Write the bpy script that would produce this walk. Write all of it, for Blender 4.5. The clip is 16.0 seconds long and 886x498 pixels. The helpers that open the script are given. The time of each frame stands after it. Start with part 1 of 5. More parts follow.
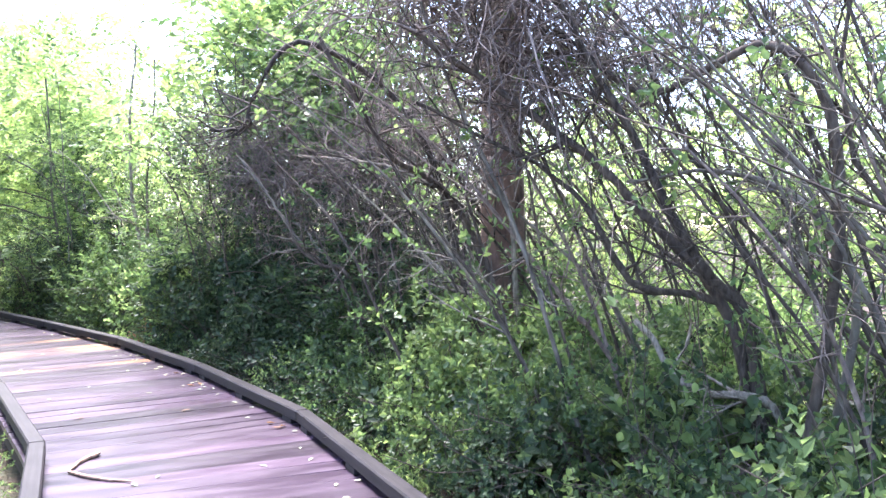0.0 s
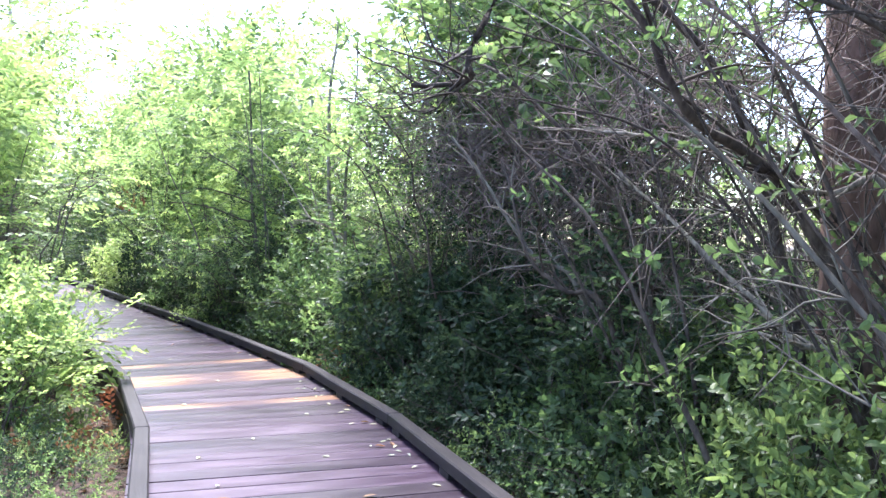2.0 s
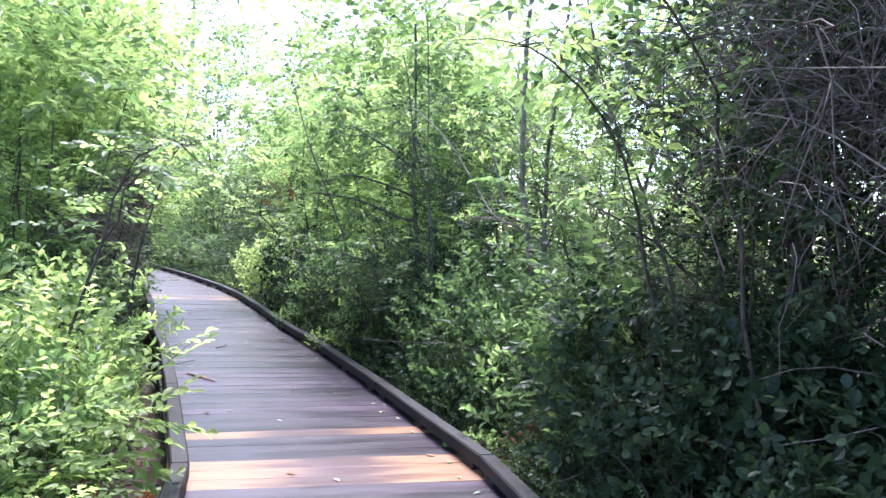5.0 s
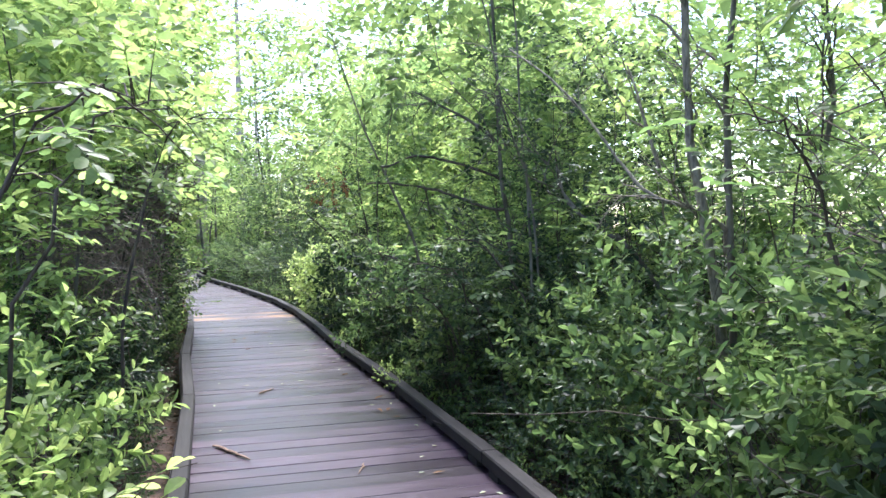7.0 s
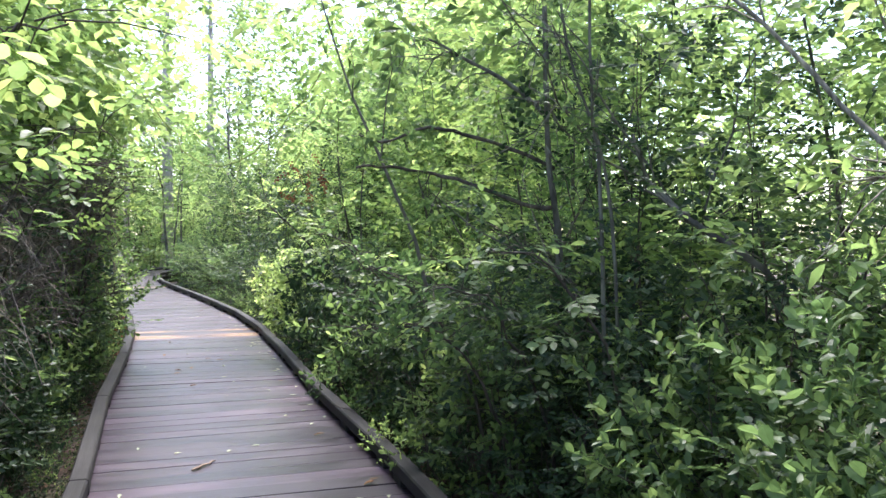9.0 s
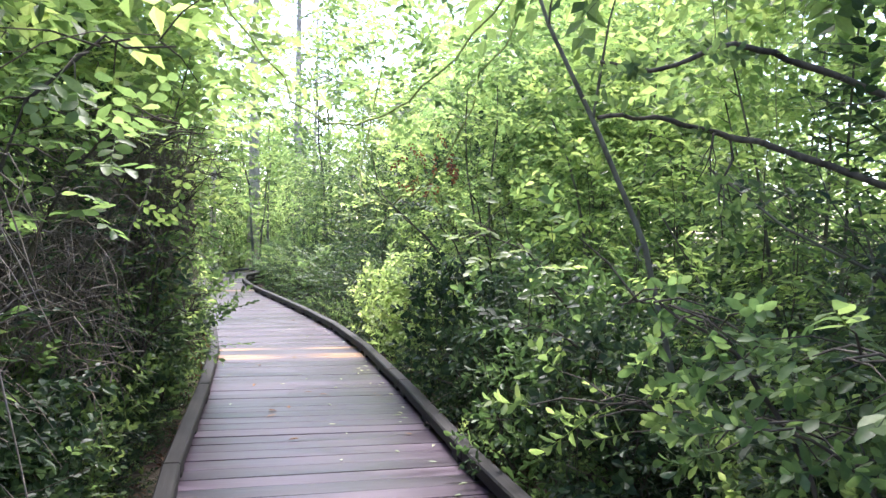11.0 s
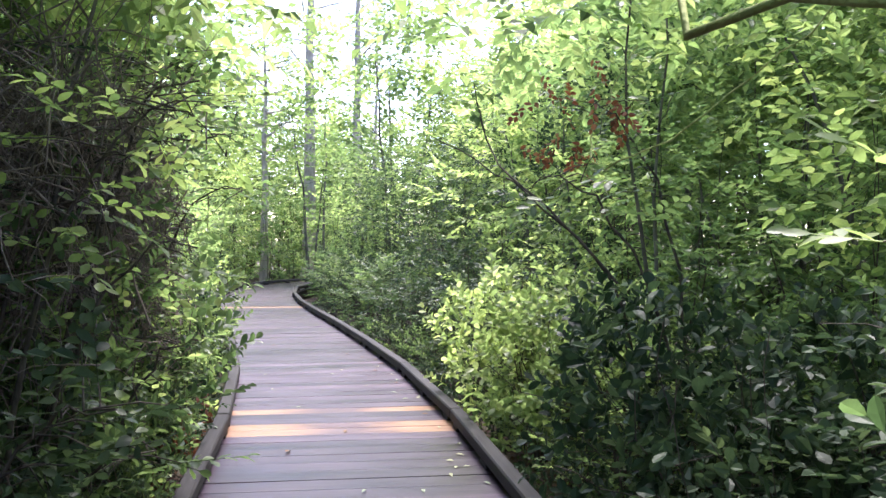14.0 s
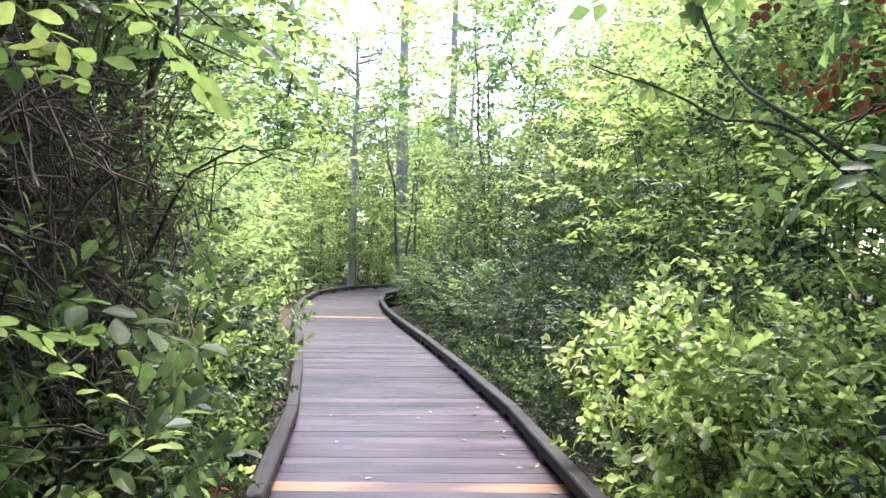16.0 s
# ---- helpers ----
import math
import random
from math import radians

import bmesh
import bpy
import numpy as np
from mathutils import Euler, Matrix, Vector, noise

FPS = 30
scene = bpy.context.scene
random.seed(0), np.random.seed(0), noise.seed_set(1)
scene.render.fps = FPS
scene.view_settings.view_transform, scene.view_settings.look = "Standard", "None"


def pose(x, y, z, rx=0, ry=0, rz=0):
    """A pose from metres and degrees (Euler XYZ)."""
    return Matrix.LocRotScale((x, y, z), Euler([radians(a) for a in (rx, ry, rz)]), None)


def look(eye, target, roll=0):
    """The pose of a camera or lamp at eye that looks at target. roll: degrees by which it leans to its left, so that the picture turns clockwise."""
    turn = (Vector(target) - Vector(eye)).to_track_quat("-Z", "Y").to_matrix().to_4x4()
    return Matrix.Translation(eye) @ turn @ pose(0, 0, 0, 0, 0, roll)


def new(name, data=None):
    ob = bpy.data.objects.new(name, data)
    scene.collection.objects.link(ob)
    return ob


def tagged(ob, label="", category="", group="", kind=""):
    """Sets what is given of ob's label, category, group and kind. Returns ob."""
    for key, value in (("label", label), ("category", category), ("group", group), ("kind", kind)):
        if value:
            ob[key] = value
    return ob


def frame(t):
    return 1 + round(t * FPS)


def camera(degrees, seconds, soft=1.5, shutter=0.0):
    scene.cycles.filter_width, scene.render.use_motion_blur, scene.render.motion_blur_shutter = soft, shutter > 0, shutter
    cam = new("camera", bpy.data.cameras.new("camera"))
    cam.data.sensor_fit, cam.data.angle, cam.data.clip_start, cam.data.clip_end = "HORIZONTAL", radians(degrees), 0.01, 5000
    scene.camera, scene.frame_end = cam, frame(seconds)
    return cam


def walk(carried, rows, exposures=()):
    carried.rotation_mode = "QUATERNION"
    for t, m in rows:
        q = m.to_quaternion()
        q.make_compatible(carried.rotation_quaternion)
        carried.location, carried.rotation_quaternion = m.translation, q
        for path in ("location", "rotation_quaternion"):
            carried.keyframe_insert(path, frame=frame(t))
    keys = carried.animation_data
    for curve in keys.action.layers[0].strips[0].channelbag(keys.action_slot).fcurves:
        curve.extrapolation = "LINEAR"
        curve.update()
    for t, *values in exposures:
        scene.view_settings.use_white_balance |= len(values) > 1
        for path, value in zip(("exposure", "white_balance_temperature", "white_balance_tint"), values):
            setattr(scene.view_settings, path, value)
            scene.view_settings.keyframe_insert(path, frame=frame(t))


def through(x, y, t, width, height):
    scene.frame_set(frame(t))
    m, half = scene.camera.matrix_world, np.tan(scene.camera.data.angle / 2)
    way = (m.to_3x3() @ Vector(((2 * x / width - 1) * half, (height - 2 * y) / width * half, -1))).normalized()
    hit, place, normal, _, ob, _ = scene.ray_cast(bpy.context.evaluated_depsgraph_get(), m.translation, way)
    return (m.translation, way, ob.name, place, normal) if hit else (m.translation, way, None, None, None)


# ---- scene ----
cam = camera(57.0, 16.0)
PATH = [
    (0, (3.215, 3.645, 1.432), (2.574, 5.539, 1.386), 0.3),
    (0.5, (2.916, 4.13, 1.432), (2.173, 5.986, 1.403), 1.3),
    (1, (2.605, 4.605, 1.431), (1.758, 6.416, 1.394), 1.1),
    (1.5, (2.282, 5.076, 1.428), (1.253, 6.791, 1.394), 1.1),
    (2, (1.961, 5.549, 1.42), (0.875, 7.228, 1.391), 1.4),
    (2.5, (1.604, 5.999, 1.407), (0.466, 7.643, 1.374), 1.3),
    (3, (1.228, 6.447, 1.407), (0.049, 8.062, 1.383), 1.7),
    (3.5, (0.827, 6.846, 1.397), (-0.391, 8.432, 1.373), 2.0),
    (4, (0.423, 7.249, 1.392), (-0.869, 8.775, 1.377), 2.7),
    (4.5, (0.001, 7.654, 1.387), (-1.342, 9.136, 1.373), 2.9),
    (5, (-0.45, 8.014, 1.377), (-1.851, 9.441, 1.356), 3.1),
    (5.2, (-0.635, 8.155, 1.378), (-2.051, 9.567, 1.362), 3.2),
    (7.3, (-2.625, 9.642, 1.423), (-4.132, 10.957, 1.376), -1.1),
    (7.5, (-2.799, 9.796, 1.426), (-4.299, 11.117, 1.385), -1.1),
    (8, (-3.228, 10.164, 1.418), (-4.677, 11.541, 1.38), -0.7),
    (8.2, (-3.411, 10.282, 1.417), (-4.848, 11.673, 1.38), -0.4),
    (10.3, (-5.643, 11.243, 1.432), (-7.181, 12.52, 1.407), 1.2),
    (10.5, (-5.842, 11.333, 1.429), (-7.389, 12.6, 1.404), 1.0),
    (11, (-6.34, 11.554, 1.415), (-7.926, 12.772, 1.385), 0.9),
    (11.5, (-6.848, 11.816, 1.416), (-8.466, 12.991, 1.392), 1.0),
    (12, (-7.403, 12.069, 1.407), (-9.047, 13.208, 1.379), 1.0),
    (12.5, (-7.939, 12.357, 1.419), (-9.604, 13.465, 1.394), 1.0),
    (13, (-8.411, 12.689, 1.391), (-10.082, 13.787, 1.362), 0.7),
    (13.5, (-8.914, 12.964, 1.381), (-10.586, 14.061, 1.347), 0.3),
    (14, (-9.415, 13.212, 1.395), (-11.085, 14.312, 1.379), 0.7),
    (14.5, (-9.888, 13.402, 1.375), (-11.642, 14.363, 1.353), 0.4),
    (15, (-10.362, 13.622, 1.364), (-12.173, 14.469, 1.342), 0.5),
    (15.5, (-10.841, 13.87, 1.373), (-12.664, 14.692, 1.356), 0.7),
    (16, (-11.316, 14.15, 1.381), (-13.099, 15.056, 1.373), 1.8),
]
walk(cam, [(t, look(eye, target, roll)) for t, eye, target, roll in PATH], [(0, 3.08, 6200, 22), (2.5, 2.55, 5950, 19), (4, 2.53, 5780, 20), (5, 2.32, 5820, 20), (8, 2.13, 6250, 14), (10.5, 2.33, 6400, 17), (11.5, 2.38, 6350, 17), (12, 2.3, 6400, 17), (13.5, 2.25, 6350, 21), (14.5, 2.18, 6350, 21), (16, 2.2, 6450, 19)])

# ---- world, sun, exposure ----
world = bpy.data.worlds.new("sky")
scene.world = world
world.use_nodes = True
wn = world.node_tree.nodes
sky = wn.new("ShaderNodeTexSky")
sky.sky_type = "NISHITA"
sky.sun_disc = False
sky.sun_elevation = radians(60)
sky.sun_rotation = radians(-50)
sky.dust_density = 1.2
sky.air_density = 1.0
sky.ozone_density = 1.0
wn["Background"].inputs["Strength"].default_value = 0.15
world.node_tree.links.new(sky.outputs[0], wn["Background"].inputs["Color"])
sun = new("sun", bpy.data.lights.new("sun", "SUN"))
sun.data.energy = 3.4
sun.data.angle = radians(25)
sun.data.color = (1.0, 0.965, 0.92)
sun.matrix_world = look((-0.38 * 50, 0.325 * 50, 0.866 * 50), (0, 0, 0))

# ---- materials ----


def node_mat(name):
    m = bpy.data.materials.new(name)
    m.use_nodes = True
    nt = m.node_tree
    return m, nt, nt.nodes, nt.nodes["Principled BSDF"]


def ramp(nt, fac, stops):
    r = nt.nodes.new("ShaderNodeValToRGB")
    el = r.color_ramp.elements
    while len(el) < len(stops):
        el.new(0.5)
    for e, (p, c) in zip(el, stops):
        e.position, e.color = p, (*c, 1)
    nt.links.new(fac, r.inputs[0])
    return r.outputs[0]


def noise_tex(nt, scale, detail=4.0, stretch=(1, 1, 1), rough=0.55):
    tc = nt.nodes.new("ShaderNodeTexCoord")
    mp = nt.nodes.new("ShaderNodeMapping")
    mp.inputs["Scale"].default_value = stretch
    nz = nt.nodes.new("ShaderNodeTexNoise")
    nz.inputs["Scale"].default_value = scale
    nz.inputs["Detail"].default_value = detail
    nz.inputs["Roughness"].default_value = rough
    nt.links.new(tc.outputs["Object"], mp.inputs[0])
    nt.links.new(mp.outputs[0], nz.inputs["Vector"])
    return nz.outputs[0]


def bump(nt, bsdf, height, strength=0.3, dist=0.01):
    b = nt.nodes.new("ShaderNodeBump")
    b.inputs["Strength"].default_value = strength
    b.inputs["Distance"].default_value = dist
    nt.links.new(height, b.inputs["Height"])
    nt.links.new(b.outputs[0], bsdf.inputs["Normal"])


def mixed(nt, fac, a, b, mode="MIX"):
    m = nt.nodes.new("ShaderNodeMix")
    m.data_type = "RGBA"
    m.blend_type = mode
    for sock, v in ((m.inputs[0], fac), (m.inputs[6], a), (m.inputs[7], b)):
        if isinstance(v, (int, float)):
            sock.default_value = v
        elif isinstance(v, tuple):
            sock.default_value = (*v, 1)
        else:
            nt.links.new(v, sock)
    return m.outputs[2]


def leaf_mat(name, dark, mid, light, gloss=0.44, through=0.48, shine=0.28):
    """Leaf: each leaf its own tone, waxy top, light shining through."""
    m, nt, n, b = node_mat(name)
    geo = n.new("ShaderNodeNewGeometry")
    info = n.new("ShaderNodeObjectInfo")
    col = ramp(nt, geo.outputs["Random Per Island"], [(0.0, dark), (0.55, mid), (1.0, light)])
    shift = ramp(nt, info.outputs["Random"], [(0.0, (0.62, 0.74, 0.72)), (0.5, (0.95, 1.0, 0.95)), (1.0, (1.2, 1.2, 1.05))])
    col = mixed(nt, 1.0, col, shift, "MULTIPLY")
    blot = ramp(nt, noise_tex(nt, 55.0, 2.0), [(0.3, (0.8, 0.8, 0.75)), (0.75, (1.1, 1.1, 1.05))])
    col = mixed(nt, 0.8, col, blot, "MULTIPLY")
    nt.links.new(col, b.inputs["Base Color"])
    b.inputs["Roughness"].default_value = gloss
    b.inputs["Specular IOR Level"].default_value = shine
    tr = n.new("ShaderNodeBsdfTranslucent")
    tcol = mixed(nt, 1.0, col, (2.0, 1.92, 1.62), "MULTIPLY")
    nt.links.new(tcol, tr.inputs["Color"])
    mx = n.new("ShaderNodeMixShader")
    mx.inputs[0].default_value = through
    nt.links.new(b.outputs[0], mx.inputs[1])
    nt.links.new(tr.outputs[0], mx.inputs[2])
    nt.links.new(mx.outputs[0], n["Material Output"].inputs["Surface"])
    return m


def bark_mat(name, a, b_, scale, stretch=(1, 1, 0.35), rough=0.9, depth=0.02):
    m, nt, n, b = node_mat(name)
    f = noise_tex(nt, scale, 6.0, stretch)
    col = ramp(nt, f, [(0.3, a), (0.7, b_)])
    big = ramp(nt, noise_tex(nt, scale * 0.13, 3.0), [(0.35, (0.75, 0.75, 0.78)), (0.7, (1.15, 1.12, 1.05))])
    nt.links.new(mixed(nt, 1.0, col, big, "MULTIPLY"), b.inputs["Base Color"])
    b.inputs["Roughness"].default_value = rough
    b.inputs["Specular IOR Level"].default_value = 0.2
    bump(nt, b, f, 0.8, depth)
    return m


def plank_mat(name, new_wood=False, keep=0.5):
    """Wet weathered board: grain along it, trodden smooth in the middle, each board its own tone."""
    m, nt, n, b = node_mat(name)
    info = n.new("ShaderNodeObjectInfo")
    tc = n.new("ShaderNodeTexCoord")
    off = n.new("ShaderNodeVectorMath")
    off.operation = "MULTIPLY_ADD"
    comb = n.new("ShaderNodeCombineXYZ")
    for i in range(3):
        nt.links.new(info.outputs["Random"], comb.inputs[i])
    off.inputs[1].default_value = (31.0, 17.0, 5.0)
    nt.links.new(comb.outputs[0], off.inputs[0])
    nt.links.new(tc.outputs["Object"], off.inputs[2])

    def grain(scale, stretch, detail):
        mp = n.new("ShaderNodeMapping")
        mp.inputs["Scale"].default_value = stretch
        nz = n.new("ShaderNodeTexNoise")
        nz.inputs["Scale"].default_value = scale
        nz.inputs["Detail"].default_value = detail
        nt.links.new(off.outputs[0], mp.inputs[0])
        nt.links.new(mp.outputs[0], nz.inputs["Vector"])
        return nz.outputs[0]

    fine = grain(60.0, (0.06, 1.0, 1.0), 5.0)
    wide = grain(5.0, (0.35, 1.6, 1.0), 4.0)
    tone = ramp(nt, info.outputs["Random"], [(0.0, (0.02, 0.0125, 0.02)), (0.35, (0.032, 0.02, 0.032)), (0.7, (0.046, 0.029, 0.045)), (1.0, (0.072, 0.046, 0.068))])
    grey = mixed(nt, 1.0, tone, ramp(nt, fine, [(0.3, (0.72, 0.7, 0.72)), (0.7, (1.18, 1.16, 1.18))]), "MULTIPLY")
    grey = mixed(nt, 1.0, grey, ramp(nt, wide, [(0.3, (0.7, 0.68, 0.7)), (0.7, (1.2, 1.2, 1.2))]), "MULTIPLY")
    col = grey
    if new_wood:
        fresh = mixed(nt, 1.0, (0.22, 0.122, 0.07), ramp(nt, fine, [(0.25, (0.65, 0.6, 0.55)), (0.7, (1.2, 1.2, 1.2))]), "MULTIPLY")
        sep = n.new("ShaderNodeSeparateXYZ")
        nt.links.new(tc.outputs["Object"], sep.inputs[0])
        ab = n.new("ShaderNodeMath")
        ab.operation = "ABSOLUTE"
        nt.links.new(sep.outputs[0], ab.inputs[0])
        ad = n.new("ShaderNodeMath")
        ad.operation = "MULTIPLY_ADD"
        nt.links.new(wide, ad.inputs[0])
        ad.inputs[1].default_value = 0.7
        nt.links.new(ab.outputs[0], ad.inputs[2])
        worn = ramp(nt, ad.outputs[0], [(keep, (0.0, 0.0, 0.0)), (keep + 0.35, (1.0, 1.0, 1.0))])
        trod = mixed(nt, 0.3, (0.085, 0.045, 0.045), grey)
        col = mixed(nt, worn, trod, fresh)
    nt.links.new(col, b.inputs["Base Color"])
    nt.links.new(ramp(nt, wide, [(0.3, (0.3, 0.3, 0.3)), (0.7, (0.46, 0.46, 0.46))]), b.inputs["Roughness"])
    b.inputs["Specular IOR Level"].default_value = 0.32
    bump(nt, b, fine, 0.25, 0.003)
    return m


M_PLANK = plank_mat("weathered_plank")
M_FRESH = plank_mat("fresh_plank", True)
M_NEW = plank_mat("new_plank", True, 0.0)
M_RAIL = bark_mat("rail_timber", (0.008, 0.007, 0.008), (0.024, 0.021, 0.023), 30.0, (0.08, 1, 1), 0.65, 0.004)
M_BEAM = bark_mat("beam_timber", (0.02, 0.017, 0.015), (0.06, 0.05, 0.045), 22.0, (0.1, 1, 1), 0.8, 0.004)
M_STEM = bark_mat("stem_bark", (0.034, 0.028, 0.024), (0.125, 0.104, 0.086), 26.0)
M_GREY = bark_mat("grey_bark", (0.04, 0.034, 0.03), (0.2, 0.19, 0.16), 12.0)
M_LICHEN = bark_mat("lichened_bark", (0.08, 0.07, 0.055), (0.34, 0.31, 0.25), 40.0)
M_DARKB = bark_mat("wet_dark_bark", (0.022, 0.018, 0.015), (0.1, 0.085, 0.07), 40.0)
M_TWIG = bark_mat("dead_twig", (0.085, 0.068, 0.06), (0.28, 0.23, 0.205), 30.0)
M_PINE = bark_mat("pine_bark", (0.05, 0.035, 0.03), (0.24, 0.16, 0.125), 9.0, (1, 1, 0.4), 0.95, 0.05)
M_VINE = bark_mat("vine_stem", (0.14, 0.17, 0.05), (0.3, 0.33, 0.12), 30.0)
# pine bark for the far trunks, with the haze's paleness put into its colour
M_HAZED = bark_mat("hazed_pine_bark", (0.26, 0.22, 0.2), (0.5, 0.44, 0.41), 7.0, (1, 1, 0.4), 0.95, 0.04)
# dark to bright leaf sets: partly species, partly shade and sunlight put into colour
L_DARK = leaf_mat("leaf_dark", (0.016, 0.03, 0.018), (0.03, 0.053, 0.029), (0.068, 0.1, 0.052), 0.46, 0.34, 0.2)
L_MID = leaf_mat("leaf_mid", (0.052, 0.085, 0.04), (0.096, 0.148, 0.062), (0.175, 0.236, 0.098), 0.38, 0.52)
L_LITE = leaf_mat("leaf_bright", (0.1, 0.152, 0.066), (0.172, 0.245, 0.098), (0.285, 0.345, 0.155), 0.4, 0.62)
L_GOLD = leaf_mat("leaf_new_growth", (0.13, 0.185, 0.075), (0.215, 0.285, 0.115), (0.33, 0.385, 0.19), 0.42, 0.6)
L_LITTER = leaf_mat("leaf_litter", (0.05, 0.026, 0.016), (0.1, 0.052, 0.032), (0.19, 0.11, 0.07), 0.8, 0.1)
L_DEAD = leaf_mat("leaf_dead", (0.1, 0.05, 0.028), (0.2, 0.1, 0.055), (0.34, 0.2, 0.12), 0.7, 0.15)
L_RED = leaf_mat("leaf_red", (0.11, 0.035, 0.022), (0.2, 0.07, 0.04), (0.3, 0.13, 0.075), 0.6, 0.2)
L_NEEDLE = leaf_mat("pine_needles", (0.03, 0.06, 0.025), (0.055, 0.09, 0.035), (0.09, 0.13, 0.05), 0.5, 0.2)


def ground_mat():
    m, nt, n, b = node_mat("forest_floor")
    f = noise_tex(nt, 14.0, 8.0)
    big = noise_tex(nt, 0.7, 4.0)
    col = ramp(nt, f, [(0.3, (0.016, 0.011, 0.008)), (0.5, (0.05, 0.03, 0.02)), (0.72, (0.11, 0.066, 0.044))])
    col = mixed(nt, ramp(nt, big, [(0.5, (0, 0, 0)), (0.62, (0.7, 0.7, 0.7))]), col, (0.045, 0.06, 0.022))
    nt.links.new(col, b.inputs["Base Color"])
    b.inputs["Roughness"].default_value = 0.95
    bump(nt, b, f, 1.0, 0.05)
    return m


M_GROUND = ground_mat()

# ---- mesh tools ----


def quad_mesh(name, verts, quads, mat, smooth=False):
    verts, quads = np.asarray(verts, np.float32).reshape(-1, 3), np.asarray(quads, np.int32).reshape(-1, 4)
    me = bpy.data.meshes.new(name)
    me.vertices.add(len(verts))
    me.vertices.foreach_set("co", verts.ravel())
    me.loops.add(4 * len(quads))
    me.loops.foreach_set("vertex_index", quads.ravel())
    me.polygons.add(len(quads))
    me.polygons.foreach_set("loop_start", np.arange(0, 4 * len(quads), 4, dtype=np.int32))
    me.polygons.foreach_set("use_smooth", np.full(len(quads), smooth))
    me.update(calc_edges=True)
    me.materials.append(mat)
    return me


def joined(parts):
    vs, qs, n = [], [], 0
    for v, q in parts:
        vs.append(v)
        qs.append(q + n)
        n += len(v)
    return np.concatenate(vs), np.concatenate(qs)


def tube(pts, radii, sides=5):
    pts, radii = np.asarray(pts, float), np.asarray(radii, float)
    d = np.gradient(pts, axis=0)
    d /= np.linalg.norm(d, axis=1)[:, None] + 1e-9
    ref = np.where(np.abs(d[:, 2:3]) > 0.9, [[1.0, 0, 0]], [[0, 0, 1.0]])
    u = np.cross(d, ref)
    u /= np.linalg.norm(u, axis=1)[:, None] + 1e-9
    w = np.cross(d, u)
    a = np.arange(sides) * 2 * np.pi / sides
    v = pts[:, None] + radii[:, None, None] * (np.cos(a)[None, :, None] * u[:, None] + np.sin(a)[None, :, None] * w[:, None])
    i, j = np.meshgrid(np.arange(len(pts) - 1), np.arange(sides), indexing="ij")
    k = (j + 1) % sides
    q = np.stack([i * sides + j, i * sides + k, (i + 1) * sides + k, (i + 1) * sides + j], -1).reshape(-1, 4)
    return v.reshape(-1, 3), q


def box_bm(x, y, z, bev=0.006, at=(0, 0, 0)):
    bm = bmesh.new()
    bmesh.ops.create_cube(bm, size=1.0, matrix=Matrix.Translation(at) @ Matrix.Diagonal((x, y, z, 1)))
    if bev:
        bmesh.ops.bevel(bm, geom=list(bm.edges), offset=bev, segments=1, affect="EDGES")
    return bm


def bm_mesh(name, bm, mat):
    me = bpy.data.meshes.new(name)
    bm.to_mesh(me)
    bm.free()
    me.materials.append(mat)
    return me


def part(name, me, parent, label=""):
    ob = new(name, me)
    ob.parent = parent
    if label:
        ob["label"] = label
    return ob


rp = random.Random(5)


def leaf_shape(length, width, fold=0.25, droop=0.15, fine=True):
    """One leaf along +x: two halves folded on the midrib; far leaves are one bent quad."""
    L, W = length, width / 2
    if not fine:
        return np.array([(0, 0, 0), (0.45 * L, W, W * fold), (L, 0, -droop * L), (0.45 * L, -W, W * fold)]), np.array([(0, 3, 2, 1)])
    if fine == 2:
        dz = lambda x: -droop * L * x * x  # noqa: E731
        v = np.array([(0, 0, 0), (0.5 * L, 0, dz(0.5)), (L, 0, dz(1))] + [(f * L, k * w * W, w * W * fold + dz(f)) for k in (1, -1) for f, w in ((0.2, 0.5), (0.58, 1.0), (0.87, 0.62))])
        return v, np.array([(0, 1, 4, 3), (1, 2, 5, 4), (0, 6, 7, 1), (1, 7, 8, 2)])
    v = np.array([(0, 0, 0), (0.3 * L, W * 0.95, W * fold), (0.68 * L, W * 0.8, W * fold - droop * L * 0.3), (L, 0, -droop * L),
                  (0.68 * L, -W * 0.8, W * fold - droop * L * 0.3), (0.3 * L, -W * 0.95, W * fold)])
    q = np.array([(0, 3, 2, 1), (0, 5, 4, 3)])
    return v, q


def turns(axis, spin):
    """Rotations whose z goes along axis, spun about it."""
    z = axis / (np.linalg.norm(axis, axis=1)[:, None] + 1e-9)
    ref = np.where(np.abs(z[:, 2:3]) > 0.95, [[1.0, 0, 0]], [[0, 0, 1.0]])
    x = np.cross(ref, z)
    x /= np.linalg.norm(x, axis=1)[:, None]
    y = np.cross(z, x)
    c, s = np.cos(spin)[:, None], np.sin(spin)[:, None]
    return np.stack([c * x + s * y, c * y - s * x, z], -1)


